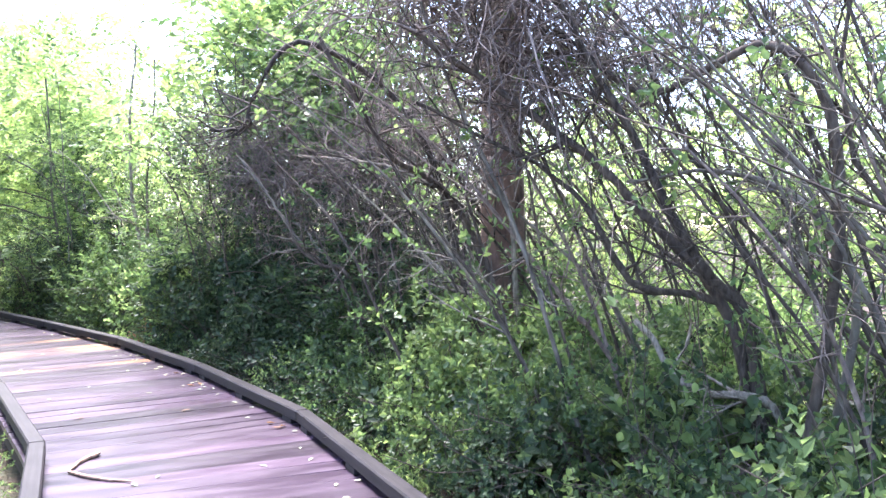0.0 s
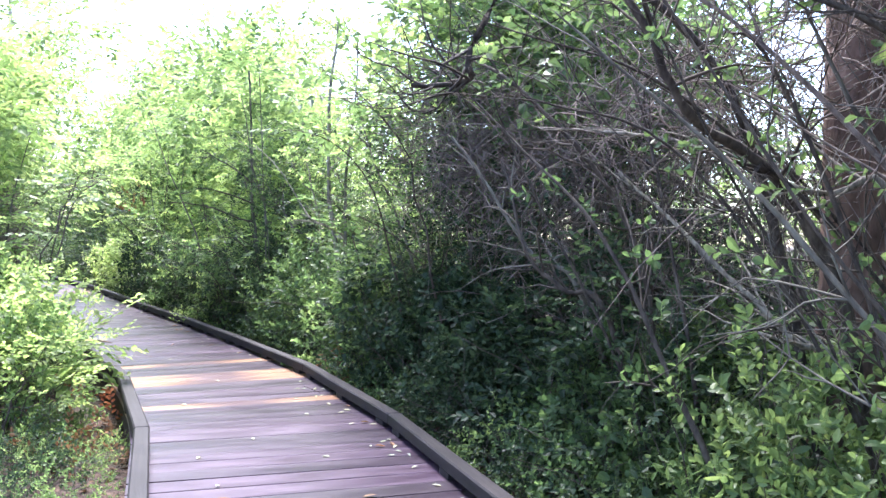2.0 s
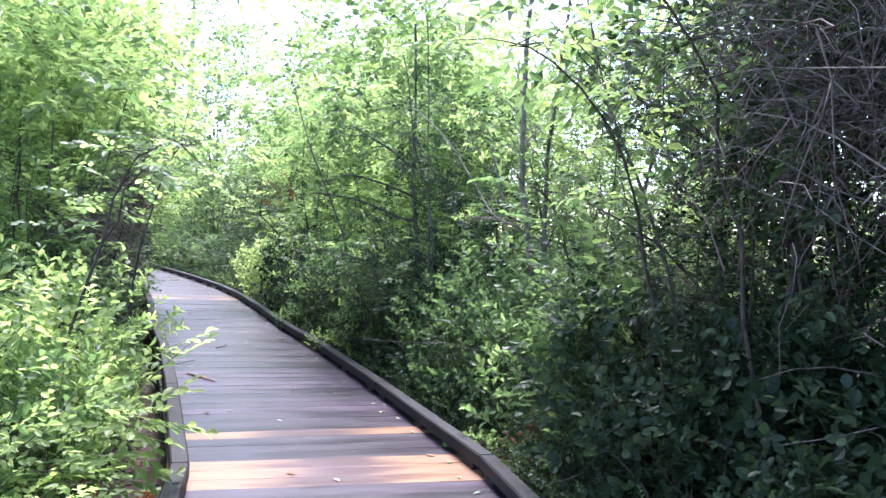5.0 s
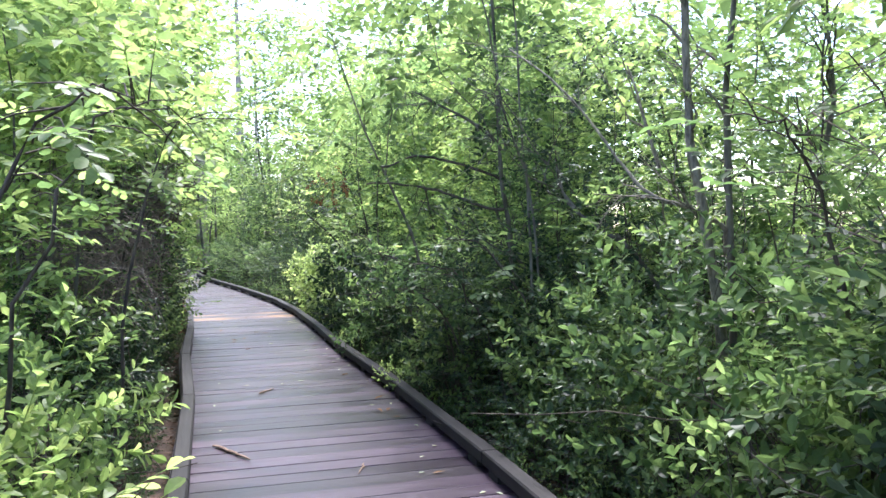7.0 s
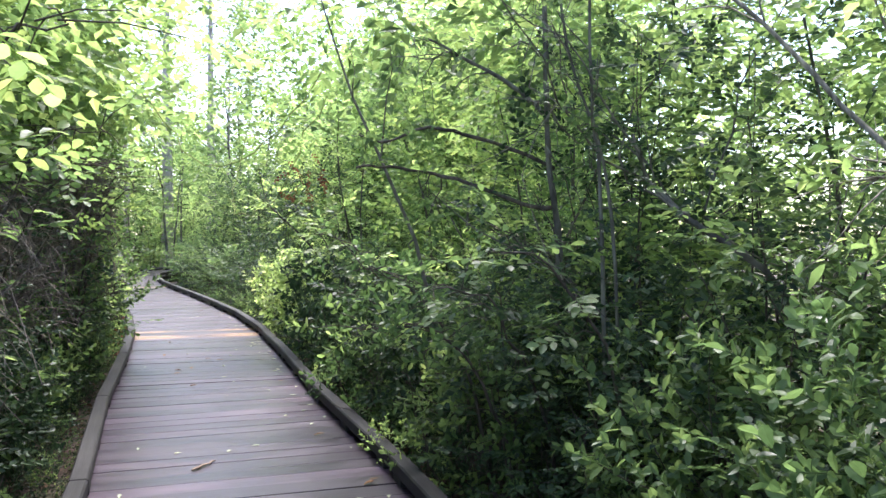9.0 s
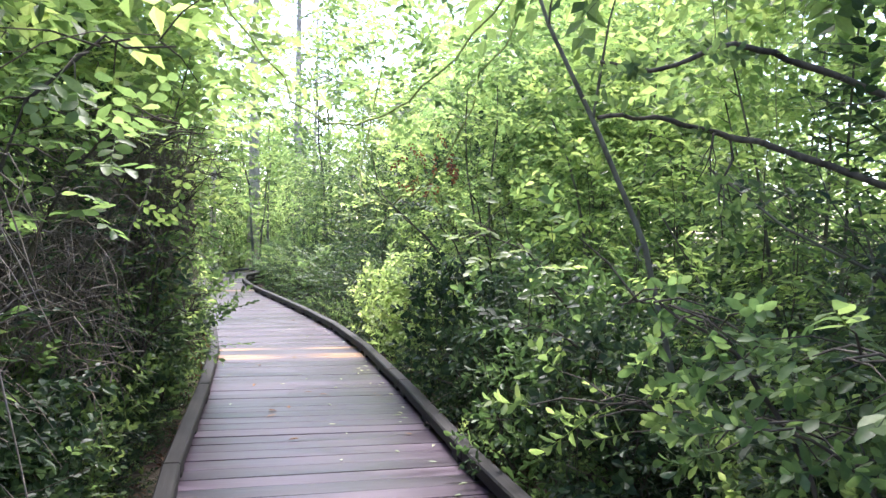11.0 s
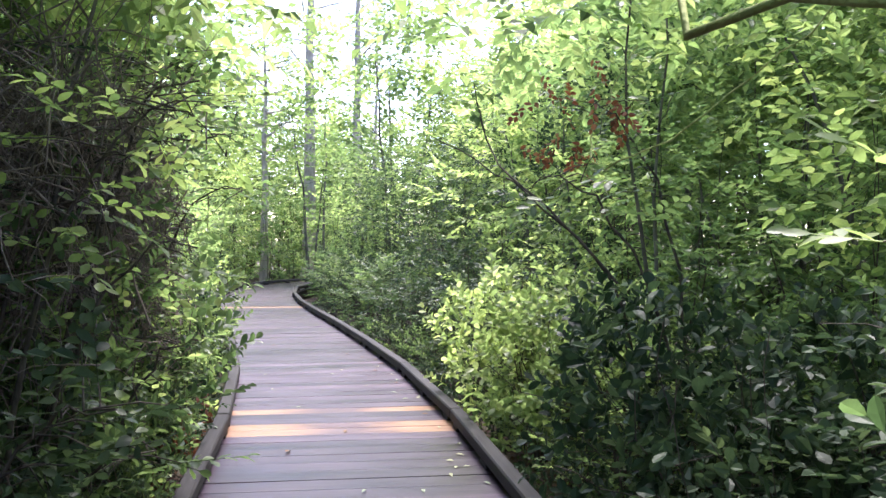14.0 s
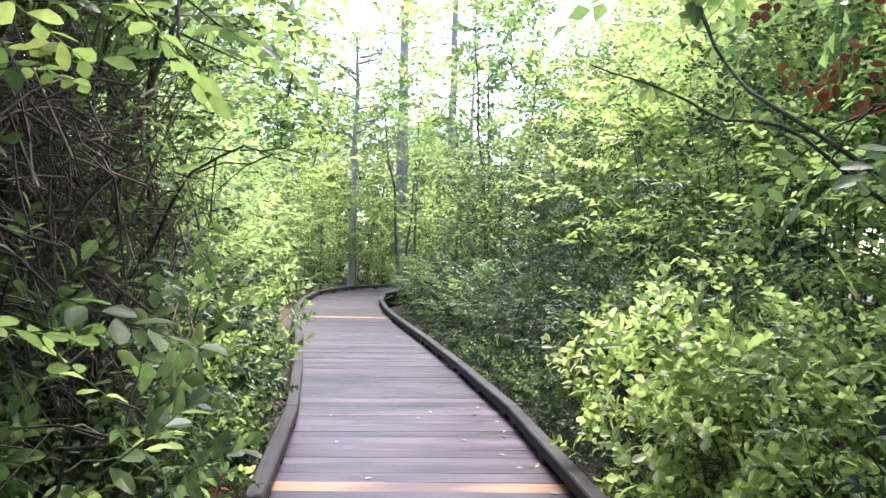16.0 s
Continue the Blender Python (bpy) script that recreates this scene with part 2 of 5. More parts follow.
def sprig(n, length, leaf, ratio, r, flat=False, spread=58, fine=True, twig=True):
    """A twig along +z with n leaves in turn, as quads; flat: a spray with its leaves in one plane, faces towards +y."""
    parts = []
    for i in range(n):
        f = (i + 0.6) / n
        v, q = leaf_shape(leaf * r.uniform(0.7, 1.12) * (1.05 - 0.3 * f), leaf * ratio * r.uniform(0.85, 1.15), r.uniform(0.1, 0.4), r.uniform(0.0, 0.3), fine)
        az = (np.pi * i + r.normal(0, 0.2)) if flat else (2.4 * i + r.normal(0, 0.3))
        el = np.radians(90 - spread * (1.15 - 0.7 * f) + r.normal(0, 9))
        roll = (np.pi / 2 * (1 if i % 2 else -1) if flat else 0.0) + r.normal(0, 0.35)
        rx = np.array([[1, 0, 0], [0, np.cos(roll), -np.sin(roll)], [0, np.sin(roll), np.cos(roll)]])
        ry = np.array([[np.cos(el), 0, -np.sin(el)], [0, 1, 0], [np.sin(el), 0, np.cos(el)]])
        rz = np.array([[np.cos(az), -np.sin(az), 0], [np.sin(az), np.cos(az), 0], [0, 0, 1]])
        parts.append((v @ (rz @ ry @ rx).T + (0, 0, f * length), q))
    if twig:
        parts.append(tube([(0, 0, -0.1 * length), (0, 0, length)], [0.0024, 0.001], 3))
    return joined(parts)


def scatter(kinds, places, axes, sizes, r, spin=3.14):
    """Copies of the sprigs at the places, joined into one set of quads."""
    out = []
    pick = r.integers(0, len(kinds), len(places))
    for k, (v, q) in enumerate(kinds):
        w = np.flatnonzero(pick == k)
        if not len(w):
            continue
        R = turns(axes[w], r.uniform(-spin, spin, len(w)))
        vv = np.einsum("kij,nj->kni", R, v) * sizes[w][:, None, None] + places[w][:, None]
        qq = q[None] + (np.arange(len(w)) * len(v))[:, None, None]
        out.append((vv.reshape(-1, 3), qq.reshape(-1, 4)))
    return joined(out)


def lumps(balls, count, r, up=0.35, inner=0.55):
    """Places and directions on the shells of several ellipsoids (x, y, z, rx, ry, rz), rough and gappy."""
    b = np.asarray(balls, float)
    w = (b[:, 3] * b[:, 5]) ** 1.0
    pick = r.choice(len(b), count, p=w / w.sum())
    d = r.normal(size=(count, 3))
    d /= np.linalg.norm(d, axis=1)[:, None]
    rad = inner + (1.08 - inner) * r.uniform(size=count) ** 0.6
    rad *= 1 + 0.16 * np.sin(3.1 * d[:, 0] * 2 + pick) * np.cos(4.3 * d[:, 1] + 2 * d[:, 2])
    p = b[pick, :3] + d * b[pick, 3:] * rad[:, None]
    ax = d / b[pick, 3:] * b[pick, 3:].mean(1)[:, None] + np.array([0, 0, up]) + r.normal(0, 0.45, (count, 3))
    keep = p[:, 2] > 0.05
    return p[keep], ax[keep]


def wander(start, end, n, wob, r, sag=0.0):
    f = np.linspace(0, 1, n)[:, None]
    p = np.asarray(start) * (1 - f) + np.asarray(end) * f
    n_off = np.cumsum(r.normal(0, wob, (n, 3)), 0) * np.sqrt(f)
    n_off -= f * n_off[-1] * 0.5
    p = p + n_off
    p[:, 2] += sag * np.sin(np.pi * f[:, 0])
    return p


def stems_for(balls, count, r, thick=0.02, wob=0.05):
    out = []
    for i in range(count):
        b = np.asarray(balls[i % len(balls)], float)
        base = np.array([r.normal(0, 0.10), r.normal(0, 0.10), -0.1])
        d = r.normal(size=3)
        d /= np.linalg.norm(d)
        end = b[:3] + d * b[3:] * 0.8
        end[2] = max(end[2], 0.3)
        p = wander(base, end, 8, wob, r, 0.1)
        rad = thick * r.uniform(0.6, 1.2) * np.linspace(1, 0.25, 8)
        out.append(tube(p, rad, 5))
        for _ in range(3):
            k = r.integers(3, 7)
            e2 = p[k] + r.normal(0, 0.28, 3) + (0, 0, 0.15)
            out.append(tube(wander(p[k], e2, 5, wob * 0.6, r), np.linspace(rad[k] * 0.6, 0.002, 5), 4))
    return joined(out)


def plant_kind(name, balls, sprigs, count, leaf, bark, r, stems=7, thick=0.018, size=(0.75, 1.2), up=0.35, inner=0.55, spin=3.14, flat=0.6):
    """Meshes of one kind of shrub or tree: its stems and its crown. flat: how far the sprays are laid level."""
    p, ax = lumps(balls, count, r, up, inner)
    ax[:, 2] *= flat
    v, q = scatter(sprigs, p, ax, r.uniform(*size, len(p)), r, spin)
    sv, sq = stems_for(balls, stems, r, thick)
    return quad_mesh(name + "_stem_clump", sv, sq, bark, True), quad_mesh(name + "_crown", v, q, leaf)


def plant(name, meshes, x, y, z, turn, scale, label, category="shrub", group="", parts=("stem_clump", "crown")):
    ob = new(name)
    ob.empty_display_size = 0.2
    ob.matrix_world = pose(x, y, z, 0, 0, turn) @ Matrix.Diagonal((scale, scale, scale, 1))
    for nm, me in zip(parts, meshes):
        part(nm, me, ob)
    return tagged(ob, label, category, group)


# ---- the line of the boardwalk: inner edge of its outer kerb rail ----
EDGE = [(5.6, 0.2), (4.95, 1.9), (4.2, 3.6), (3.4, 5.1), (2.55, 6.45), (1.55, 7.72), (0.62, 8.68), (-0.6, 9.62), (-1.95, 10.65), (-3.5, 11.62), (-5.06, 12.4),
        (-6.67, 13.15), (-8.2, 13.87), (-10.8, 14.98), (-12.7, 15.9), (-14.5, 16.7), (-16.1, 17.35), (-18.1, 18.03), (-20.5, 18.78), (-22.6, 19.4),
        (-25.2, 20.15), (-27.5, 20.95), (-30.3, 22.1), (-32.8, 24.0), (-34.3, 26.5), (-35.2, 30.0), (-35.8, 34.0)]
WIDE = 1.64


def line(points, step=0.02):
    p = np.array(points, float)
    q = np.vstack([2 * p[0] - p[1], p, 2 * p[-1] - p[-2]])
    out = []
    for i in range(1, len(q) - 2):
        t = np.linspace(0, 1, 40, endpoint=False)[:, None]
        a, b, c, d = q[i - 1], q[i], q[i + 1], q[i + 2]
        out.append(0.5 * (2 * b + (c - a) * t + (2 * a - 5 * b + 4 * c - d) * t**2 + (3 * b - a - 3 * c + d) * t**3))
    p = np.concatenate(out)
    s = np.r_[0, np.cumsum(np.linalg.norm(np.diff(p, axis=0), axis=1))]
    g = np.arange(0, s[-1], step)
    p = np.stack([np.interp(g, s, p[:, 0]), np.interp(g, s, p[:, 1])], 1)
    k = np.ones(61) / 61
    pad = np.pad(p, ((30, 30), (0, 0)), mode="reflect", reflect_type="odd")
    p = np.stack([np.convolve(pad[:, i], k, "valid") for i in range(2)], 1)
    return p


LINE = line(EDGE)
TANG = np.gradient(LINE, axis=0)
TANG /= np.linalg.norm(TANG, axis=1)[:, None]
LINE = LINE - 0.03 * np.stack([TANG[:, 1], -TANG[:, 0]], 1)
LENGTH = 0.02 * (len(LINE) - 1)


def along(s, d):
    """The place s metres along, d metres outside the right inner edge (negative: towards the left)."""
    i = int(np.clip(round(s / 0.02), 0, len(LINE) - 1))
    t = TANG[i]
    over = s - i * 0.02
    return LINE[i] + np.array([t[1], -t[0]]) * d + t * over, math.degrees(math.atan2(t[1], t[0]))


def s_near(x, y):
    return 0.02 * int(np.argmin(((LINE - (x, y)) ** 2).sum(1)))


# ---- ground ----
GROUND = -0.3


def ground_height(x, y):
    return GROUND + 0.05 * noise.noise((x * 0.6, y * 0.6, 0.0)) + 0.02 * noise.noise((x * 2.3, y * 2.3, 4.0))


def build_ground():
    n = 190
    u = np.linspace(-1, 1, n)
    k = np.sinh(4.6 * u) / np.sinh(4.6) * 900
    vs = [(x - 12, y + 13, ground_height(x - 12, y + 13) if abs(x) < 60 and abs(y) < 60 else GROUND) for y in k for x in k]
    i, j = np.meshgrid(np.arange(n - 1), np.arange(n - 1), indexing="ij")
    q = np.stack([i * n + j, i * n + j + 1, (i + 1) * n + j + 1, (i + 1) * n + j], -1).reshape(-1, 4)
    ob = new("ground", quad_mesh("ground", vs, q, M_GROUND, True))
    tagged(ob, "damp brown forest floor of leaf litter and soil", "ground", kind="structure")


build_ground()

# ---- boardwalk ----
boardwalk = new("boardwalk")
tagged(boardwalk, "weathered timber boardwalk with raised kerb rails", "boardwalk", kind="structure")
PITCH = 0.19
P_LONG = WIDE + 0.24
ORANGE = [27.14, s_near(-25.44, 20.2), s_near(-3.75, 11.75), s_near(-4.66, 12.31), s_near(-2.7, 11.1), 27.9]


S_OLD = s_near(-6.67, 13.15)


def build_boardwalk():
    shapes = [bm_mesh("plank", box_bm(P_LONG, PITCH - g, 0.04, 0.002), M_PLANK) for g in (0.003, 0.005, 0.002, 0.012)]
    fresh = bm_mesh("plank", box_bm(P_LONG, PITCH - 0.003, 0.04, 0.002), M_FRESH)
    unworn = bm_mesh("plank", box_bm(P_LONG, PITCH - 0.003, 0.04, 0.002), M_NEW)
    i, s = 0, 0.3
    fr = set()
    for o, k in zip(ORANGE, (2, 2, 3, 1, 1, 1)):
        first = int((o - 0.3) / PITCH)
        fr |= {first + j for j in range(k)}
    while s < LENGTH - 0.5:
        p, a = along(s, -WIDE / 2)
        ob = part("plank", unworn if abs(s - ORANGE[1]) < 0.15 else fresh if i in fr else shapes[rp.choice((0, 3, 1, 1, 2, 3) if s < S_OLD else (0, 0, 0, 1, 2, 3))], boardwalk)
        ob.matrix_world = pose(p[0] + 0, p[1], -0.02 + rp.uniform(-0.0025, 0.0015), rp.uniform(-0.3, 0.3), rp.uniform(-0.1, 0.1), a + 90 + rp.uniform(-0.25, 0.25))
        s += PITCH
        i += 1
    # kerb rails on blocks, straight lengths meeting at the bends, and the beams below
    seg = 2.42
    for side, d in ((1, 0.05), (-1, -WIDE - 0.05)):
        s = 0.6
        while s < LENGTH - seg:
            (x0, y0), _ = along(s, d)
            (x1, y1), _ = along(s + seg, d)
            ln, a = math.hypot(x1 - x0, y1 - y0), math.degrees(math.atan2(y1 - y0, x1 - x0))
            rail = part("kerb_rail", bm_mesh("kerb_rail", box_bm(ln - 0.004, 0.1, 0.085, 0.01), M_RAIL), boardwalk)
            rail.matrix_world = pose((x0 + x1) / 2, (y0 + y1) / 2, 0.079, 0, 0, a)
            for f in (-0.42, 0.0, 0.42):
                b = part("spacer_block", bm_mesh("spacer_block", box_bm(0.16, 0.09, 0.04, 0.003), M_RAIL), rail)
                b.matrix_local = Matrix.Translation((f * ln, 0, -0.0605))
            beam = part("beam", bm_mesh("beam", box_bm(ln, 0.05, 0.19, 0.004), M_BEAM), boardwalk)
            beam.matrix_world = pose((x0 + x1) / 2, (y0 + y1) / 2, -0.138, 0, 0, a)
            s += seg


build_boardwalk()

# ---- vegetation kinds ----
r1 = np.random.default_rng(11)
SPR_S = [sprig(9, 0.15, 0.052, 0.55, r1, twig=False, fine=False) for _ in range(4)]
SPR_O = [sprig(9, 0.26, 0.072, 0.48, r1, True, twig=False) for _ in range(4)]
SPR_L = [sprig(8, 0.3, 0.105, 0.4, r1, True) for _ in range(4)]
SPR_B = [sprig(7, 0.32, 0.12, 0.5, r1, True) for _ in range(4)]
SPR_LH = [sprig(9, 0.3, 0.1, 0.42, r1, True, fine=2) for _ in range(4)]
SPR_BH = [sprig(9, 0.28, 0.088, 0.48, r1, True, fine=2) for _ in range(4)]
SPR_U = [sprig(7, 0.16, 0.078, 0.5, r1, spread=62, fine=2) for _ in range(5)]
SPR_R = [sprig(10, 0.18, 0.078, 0.44, r1, spread=66, fine=2) for _ in range(5)]
SPR_F = [sprig(7, 0.36, 0.13, 0.5, r1, True, fine=False, twig=False) for _ in range(4)]
SPR_N = [sprig(16, 0.3, 0.16, 0.06, r1, fine=False, twig=False, spread=40) for _ in range(3)]

LOW_BALLS = [(0, 0, 0.2, 0.42, 0.42, 0.3), (0.2, 0.1, 0.42, 0.26, 0.26, 0.25), (-0.25, -0.1, 0.35, 0.22, 0.25, 0.25)]
MID_BALLS = [(0, 0, 0.5, 0.6, 0.6, 0.5), (0.25, 0.2, 1.0, 0.45, 0.45, 0.42), (-0.28, 0.1, 1.25, 0.36, 0.38, 0.35), (0.1, -0.35, 0.8, 0.35, 0.35, 0.35)]
TALL_BALLS = [(0, 0, 0.8, 0.75, 0.75, 0.75), (0.4, -0.2, 1.6, 0.6, 0.6, 0.5), (-0.4, 0.3, 2.1, 0.6, 0.6, 0.5), (0.2, 0.3, 2.75, 0.6, 0.6, 0.45), (-0.1, -0.4, 3.3, 0.45, 0.45, 0.4)]
TREE_BALLS = [(0.7, 0, 2.5, 0.8, 0.8, 0.45), (-0.6, 0.5, 3.0, 0.9, 0.8, 0.5), (0.1, -0.7, 3.5, 0.9, 0.9, 0.5), (0.3, 0.4, 4.2, 0.9, 0.9, 0.55), (-0.3, -0.2, 4.9, 0.7, 0.7, 0.5)]
FLAT = dict(spin=0.5, flat=0.45, up=0.25)
LOW = [plant_kind("low_shrub", LOW_BALLS, SPR_S, 92, m, M_STEM, r1, 4, 0.007) for m in (L_DARK, L_MID, L_DARK)]
MID = [plant_kind("shrub", MID_BALLS, k, 185, m, M_STEM, r1, 8, 0.012, **FLAT) for k, m in ((SPR_O, L_DARK), (SPR_O, L_MID), (SPR_LH, L_MID), (SPR_LH, L_LITE), (SPR_O, L_LITE))]
M_DK, M_OM, M_LM, M_LL, M_OL = MID
TALL = [plant_kind("tall_shrub", TALL_BALLS, k, 275, m, M_STEM, r1, 5, 0.016, inner=0.5, **FLAT) for k, m in ((SPR_O, L_DARK), (SPR_O, L_MID), (SPR_L, L_MID), (SPR_L, L_LITE))]
TALLF = [plant_kind("tall_shrub", TALL_BALLS, SPR_F, 220, m, M_STEM, r1, 5, 0.016, inner=0.4, **FLAT) for m in (L_MID, L_LITE, L_LITE)]
TREE = [plant_kind("small_tree", TREE_BALLS, k, 330, m, M_GREY, r1, 4, 0.03, inner=0.3, **FLAT) for k, m in ((SPR_B, L_LITE), (SPR_L, L_LITE), (SPR_L, L_MID))]
FARK = [plant_kind("background_tree", [(0, 0, 1.6, 1.3, 1.3, 1.4), (0.6, 0.2, 3.2, 1.1, 1.1, 0.9), (-0.6, -0.3, 4.4, 1.0, 1.0, 0.8), (0.3, -0.6, 5.4, 0.8, 0.8, 0.7)],
                   SPR_F, 260, m, M_STEM, r1, 5, 0.05, size=(1.5, 2.4), inner=0.3, **FLAT) for m in (L_MID, L_LITE, L_LITE)]


UNDER_BALLS = [(0, 0, 0.22, 0.3, 0.3, 0.24), (0.22, 0.12, 0.36, 0.2, 0.2, 0.2), (-0.2, -0.12, 0.3, 0.22, 0.2, 0.22), (0.02, -0.25, 0.42, 0.16, 0.16, 0.2)]
UNDER = [plant_kind("undershrub", UNDER_BALLS, SPR_U, 62, m, M_STEM, r1, 6, 0.006, up=0.7, flat=0.9, size=(0.7, 1.15)) for m in (L_DARK, L_DARK, L_MID)]
UNDER_LITE = plant_kind("undershrub", UNDER_BALLS, SPR_U, 46, L_LITE, M_STEM, r1, 5, 0.005, up=0.7, flat=0.9)
BUSH_BALLS = [(0, 0, 0.55, 0.5, 0.5, 0.45), (0.25, 0.1, 0.95, 0.38, 0.36, 0.3), (-0.28, -0.12, 1.05, 0.34, 0.34, 0.28), (0.02, -0.3, 0.7, 0.34, 0.34, 0.34)]
BUSH_LITE = plant_kind("broadleaf_bush", BUSH_BALLS, SPR_R, 190, L_LITE, M_STEM, r1, 9, 0.009, up=0.6, flat=0.8, size=(0.8, 1.2))
BUSH_MID = plant_kind("broadleaf_bush", BUSH_BALLS, SPR_R, 190, L_MID, M_STEM, r1, 9, 0.009, up=0.6, flat=0.8, size=(0.75, 1.15))
BUSH_DARK = plant_kind("broadleaf_bush", BUSH_BALLS, SPR_U, 210, L_DARK, M_STEM, r1, 9, 0.009, up=0.6, flat=0.8, size=(0.75, 1.15))
GOLD = plant_kind("bright_bush", BUSH_BALLS, SPR_U, 240, L_GOLD, M_STEM, r1, 10, 0.008, up=0.8, flat=0.9, size=(0.8, 1.2))
# mostly light leaf sets, so that far crowns look pale as in haze
AIRY = [plant_kind("tall_tree", [(0, 0, 3.0, 1.1, 1.1, 0.8), (0.7, 0.3, 4.4, 1.0, 1.0, 0.7), (-0.6, -0.4, 5.4, 1.0, 1.0, 0.7), (0.2, -0.5, 6.6, 0.9, 0.9, 0.7), (0.0, 0.3, 7.6, 0.6, 0.6, 0.6)],
                   SPR_F, 300, m, M_GREY, r1, 3, 0.05, size=(1.2, 1.9), inner=0.2, **FLAT) for m in (L_LITE, L_GOLD, L_MID)]


def row(name, kinds, s0, s1, d0, d1, step, scale, label, category="shrub", group="", side=1, parts=("stem_clump", "crown")):
    s = s0
    while s < s1:
        d = rp.uniform(d0, d1)
        (x, y), a = along(s + rp.uniform(-0.3, 0.3) * step, d if side > 0 else -WIDE - d)
        plant(name, rp.choice(kinds), x, y, ground_height(x, y), rp.uniform(0, 360), rp.uniform(*scale), label, category, group, parts)
        s += step * rp.uniform(0.75, 1.25)


S_B = s_near(2.55, 6.45)
S0 = s_near(0.62, 8.68)
S1 = s_near(-3.0, 11.3)
S_5 = s_near(-6.67, 13.15)
S_9 = s_near(-10.8, 14.98)
S2 = s_near(-14.5, 16.7)
S_20 = s_near(-21, 18.9)
END = LENGTH - 1
TR = ("trunk", "crown")
G_LOW, G_MID, G_TALL, G_BACK = "low shrubs along the boardwalk", "shrubs along the boardwalk", "tall shrubs", "trees behind"
T_LOW = "low dark green glossy-leaved shrub beside the boardwalk"
T_MID = "dense leafy green shrub beside the boardwalk"
T_LITE = "bright yellow-green leafy shrub beside the boardwalk"
T_TALL = "tall leafy green shrub with many thin stems"
T_TREE = "small broadleaf tree with bright green layered sprays"
T_AIRY = "tall airy tree with thin pale grey stems and light green leaves"
T_BACK = "broadleaf tree in the thicket behind"
# outside of the bend
row("low_shrub", LOW, S_B - 1.5, S_20, 0.5, 0.7, 0.6, (0.7, 1.0), T_LOW, "shrub", G_LOW)
row("low_shrub", LOW, S_B - 1, S1 - 1.3, 1.0, 1.5, 0.55, (1.0, 1.4), T_LOW, "shrub", G_LOW)
row("low_shrub", LOW, S_B - 1.5, S1, 2.0, 3.2, 0.9, (1.0, 1.5), T_LOW, "shrub", G_LOW)
# dark leaf set here deepens the shaded hollow under the thicket
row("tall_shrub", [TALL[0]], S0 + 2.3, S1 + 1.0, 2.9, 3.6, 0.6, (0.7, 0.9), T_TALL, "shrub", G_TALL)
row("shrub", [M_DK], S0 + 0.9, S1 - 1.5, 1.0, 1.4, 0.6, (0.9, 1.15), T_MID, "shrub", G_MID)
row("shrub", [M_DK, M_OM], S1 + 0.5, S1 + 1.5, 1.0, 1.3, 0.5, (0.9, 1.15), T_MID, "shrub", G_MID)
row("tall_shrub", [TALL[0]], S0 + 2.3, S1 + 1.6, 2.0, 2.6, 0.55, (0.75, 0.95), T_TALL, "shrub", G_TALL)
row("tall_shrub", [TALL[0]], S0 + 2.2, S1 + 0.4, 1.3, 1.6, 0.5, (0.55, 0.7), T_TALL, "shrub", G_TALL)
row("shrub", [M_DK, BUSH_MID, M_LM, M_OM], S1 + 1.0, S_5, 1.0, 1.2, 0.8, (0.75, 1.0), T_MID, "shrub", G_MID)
# all dark-leaved: shade below the overhang, put into the leaf colour
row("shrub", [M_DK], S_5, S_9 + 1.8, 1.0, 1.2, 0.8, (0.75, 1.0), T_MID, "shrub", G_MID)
row("shrub", [M_OL, M_OM, M_DK], S_9 + 2.1, S2, 1.0, 1.2, 0.75, (0.8, 1.0), T_LITE, "shrub", G_MID)
row("shrub", [M_OM, M_OL, M_DK, M_LM], S2, END, 1.05, 1.3, 1.0, (0.85, 1.1), T_MID, "shrub", G_MID)
row("tall_shrub", [TALL[0], TALL[1], TALL[2]], S1 + 0.5, S_5, 1.7, 2.2, 0.9, (0.75, 0.95), T_TALL, "shrub", G_TALL)
row("tall_shrub", [TALL[3], TALL[2], TALL[3]], S_5, S2 + 2, 1.7, 2.2, 1.2, (0.7, 0.9), T_TALL, "shrub", G_TALL)
row("tall_shrub", [TALLF[1], TALLF[0], TALL[0]], S2 + 2, END, 1.7, 2.4, 1.3, (0.85, 1.1), T_TALL, "shrub", G_TALL)
row("shrub", [M_DK, M_OM, M_LM], S_5 - 1.0, S2 + 2, 2.6, 3.3, 0.75, (1.1, 1.4), T_MID, "shrub", G_MID)
row("tall_shrub", TALLF[1:], S1, END, 3.8, 4.6, 2.0, (0.8, 1.1), T_TALL, "shrub", G_TALL)
row("tall_shrub", TALLF, S_B - 4, S1, 5.6, 6.6, 1.1, (0.7, 1.0), T_TALL, "shrub", G_TALL)
row("tall_shrub", TALLF, S_B - 4, S1, 4.6, 5.6, 1.7, (0.7, 1.0), T_TALL, "shrub", G_TALL)
row("small_tree", TREE[:2], S1 + 1.5, S2 + 3, 2.0, 3.0, 2.4, (0.7, 0.85), T_TREE, "tree", "small trees", 1, TR)
row("background_tree", FARK, 0, S1, 7.0, 9.0, 1.6, (0.8, 1.1), T_BACK, "tree", G_BACK, 1, TR)
row("background_tree", FARK[1:], S1, S2, 5.5, 7.5, 2.2, (0.5, 0.65), T_BACK, "tree", G_BACK, 1, TR)
row("background_tree", FARK, S2, END, 5.5, 8.0, 2.2, (0.8, 1.1), T_BACK, "tree", G_BACK, 1, TR)
row("background_tree", FARK, 0, S1, 11, 14, 3.0, (1.0, 1.3), T_BACK, "tree", G_BACK, 1, TR)
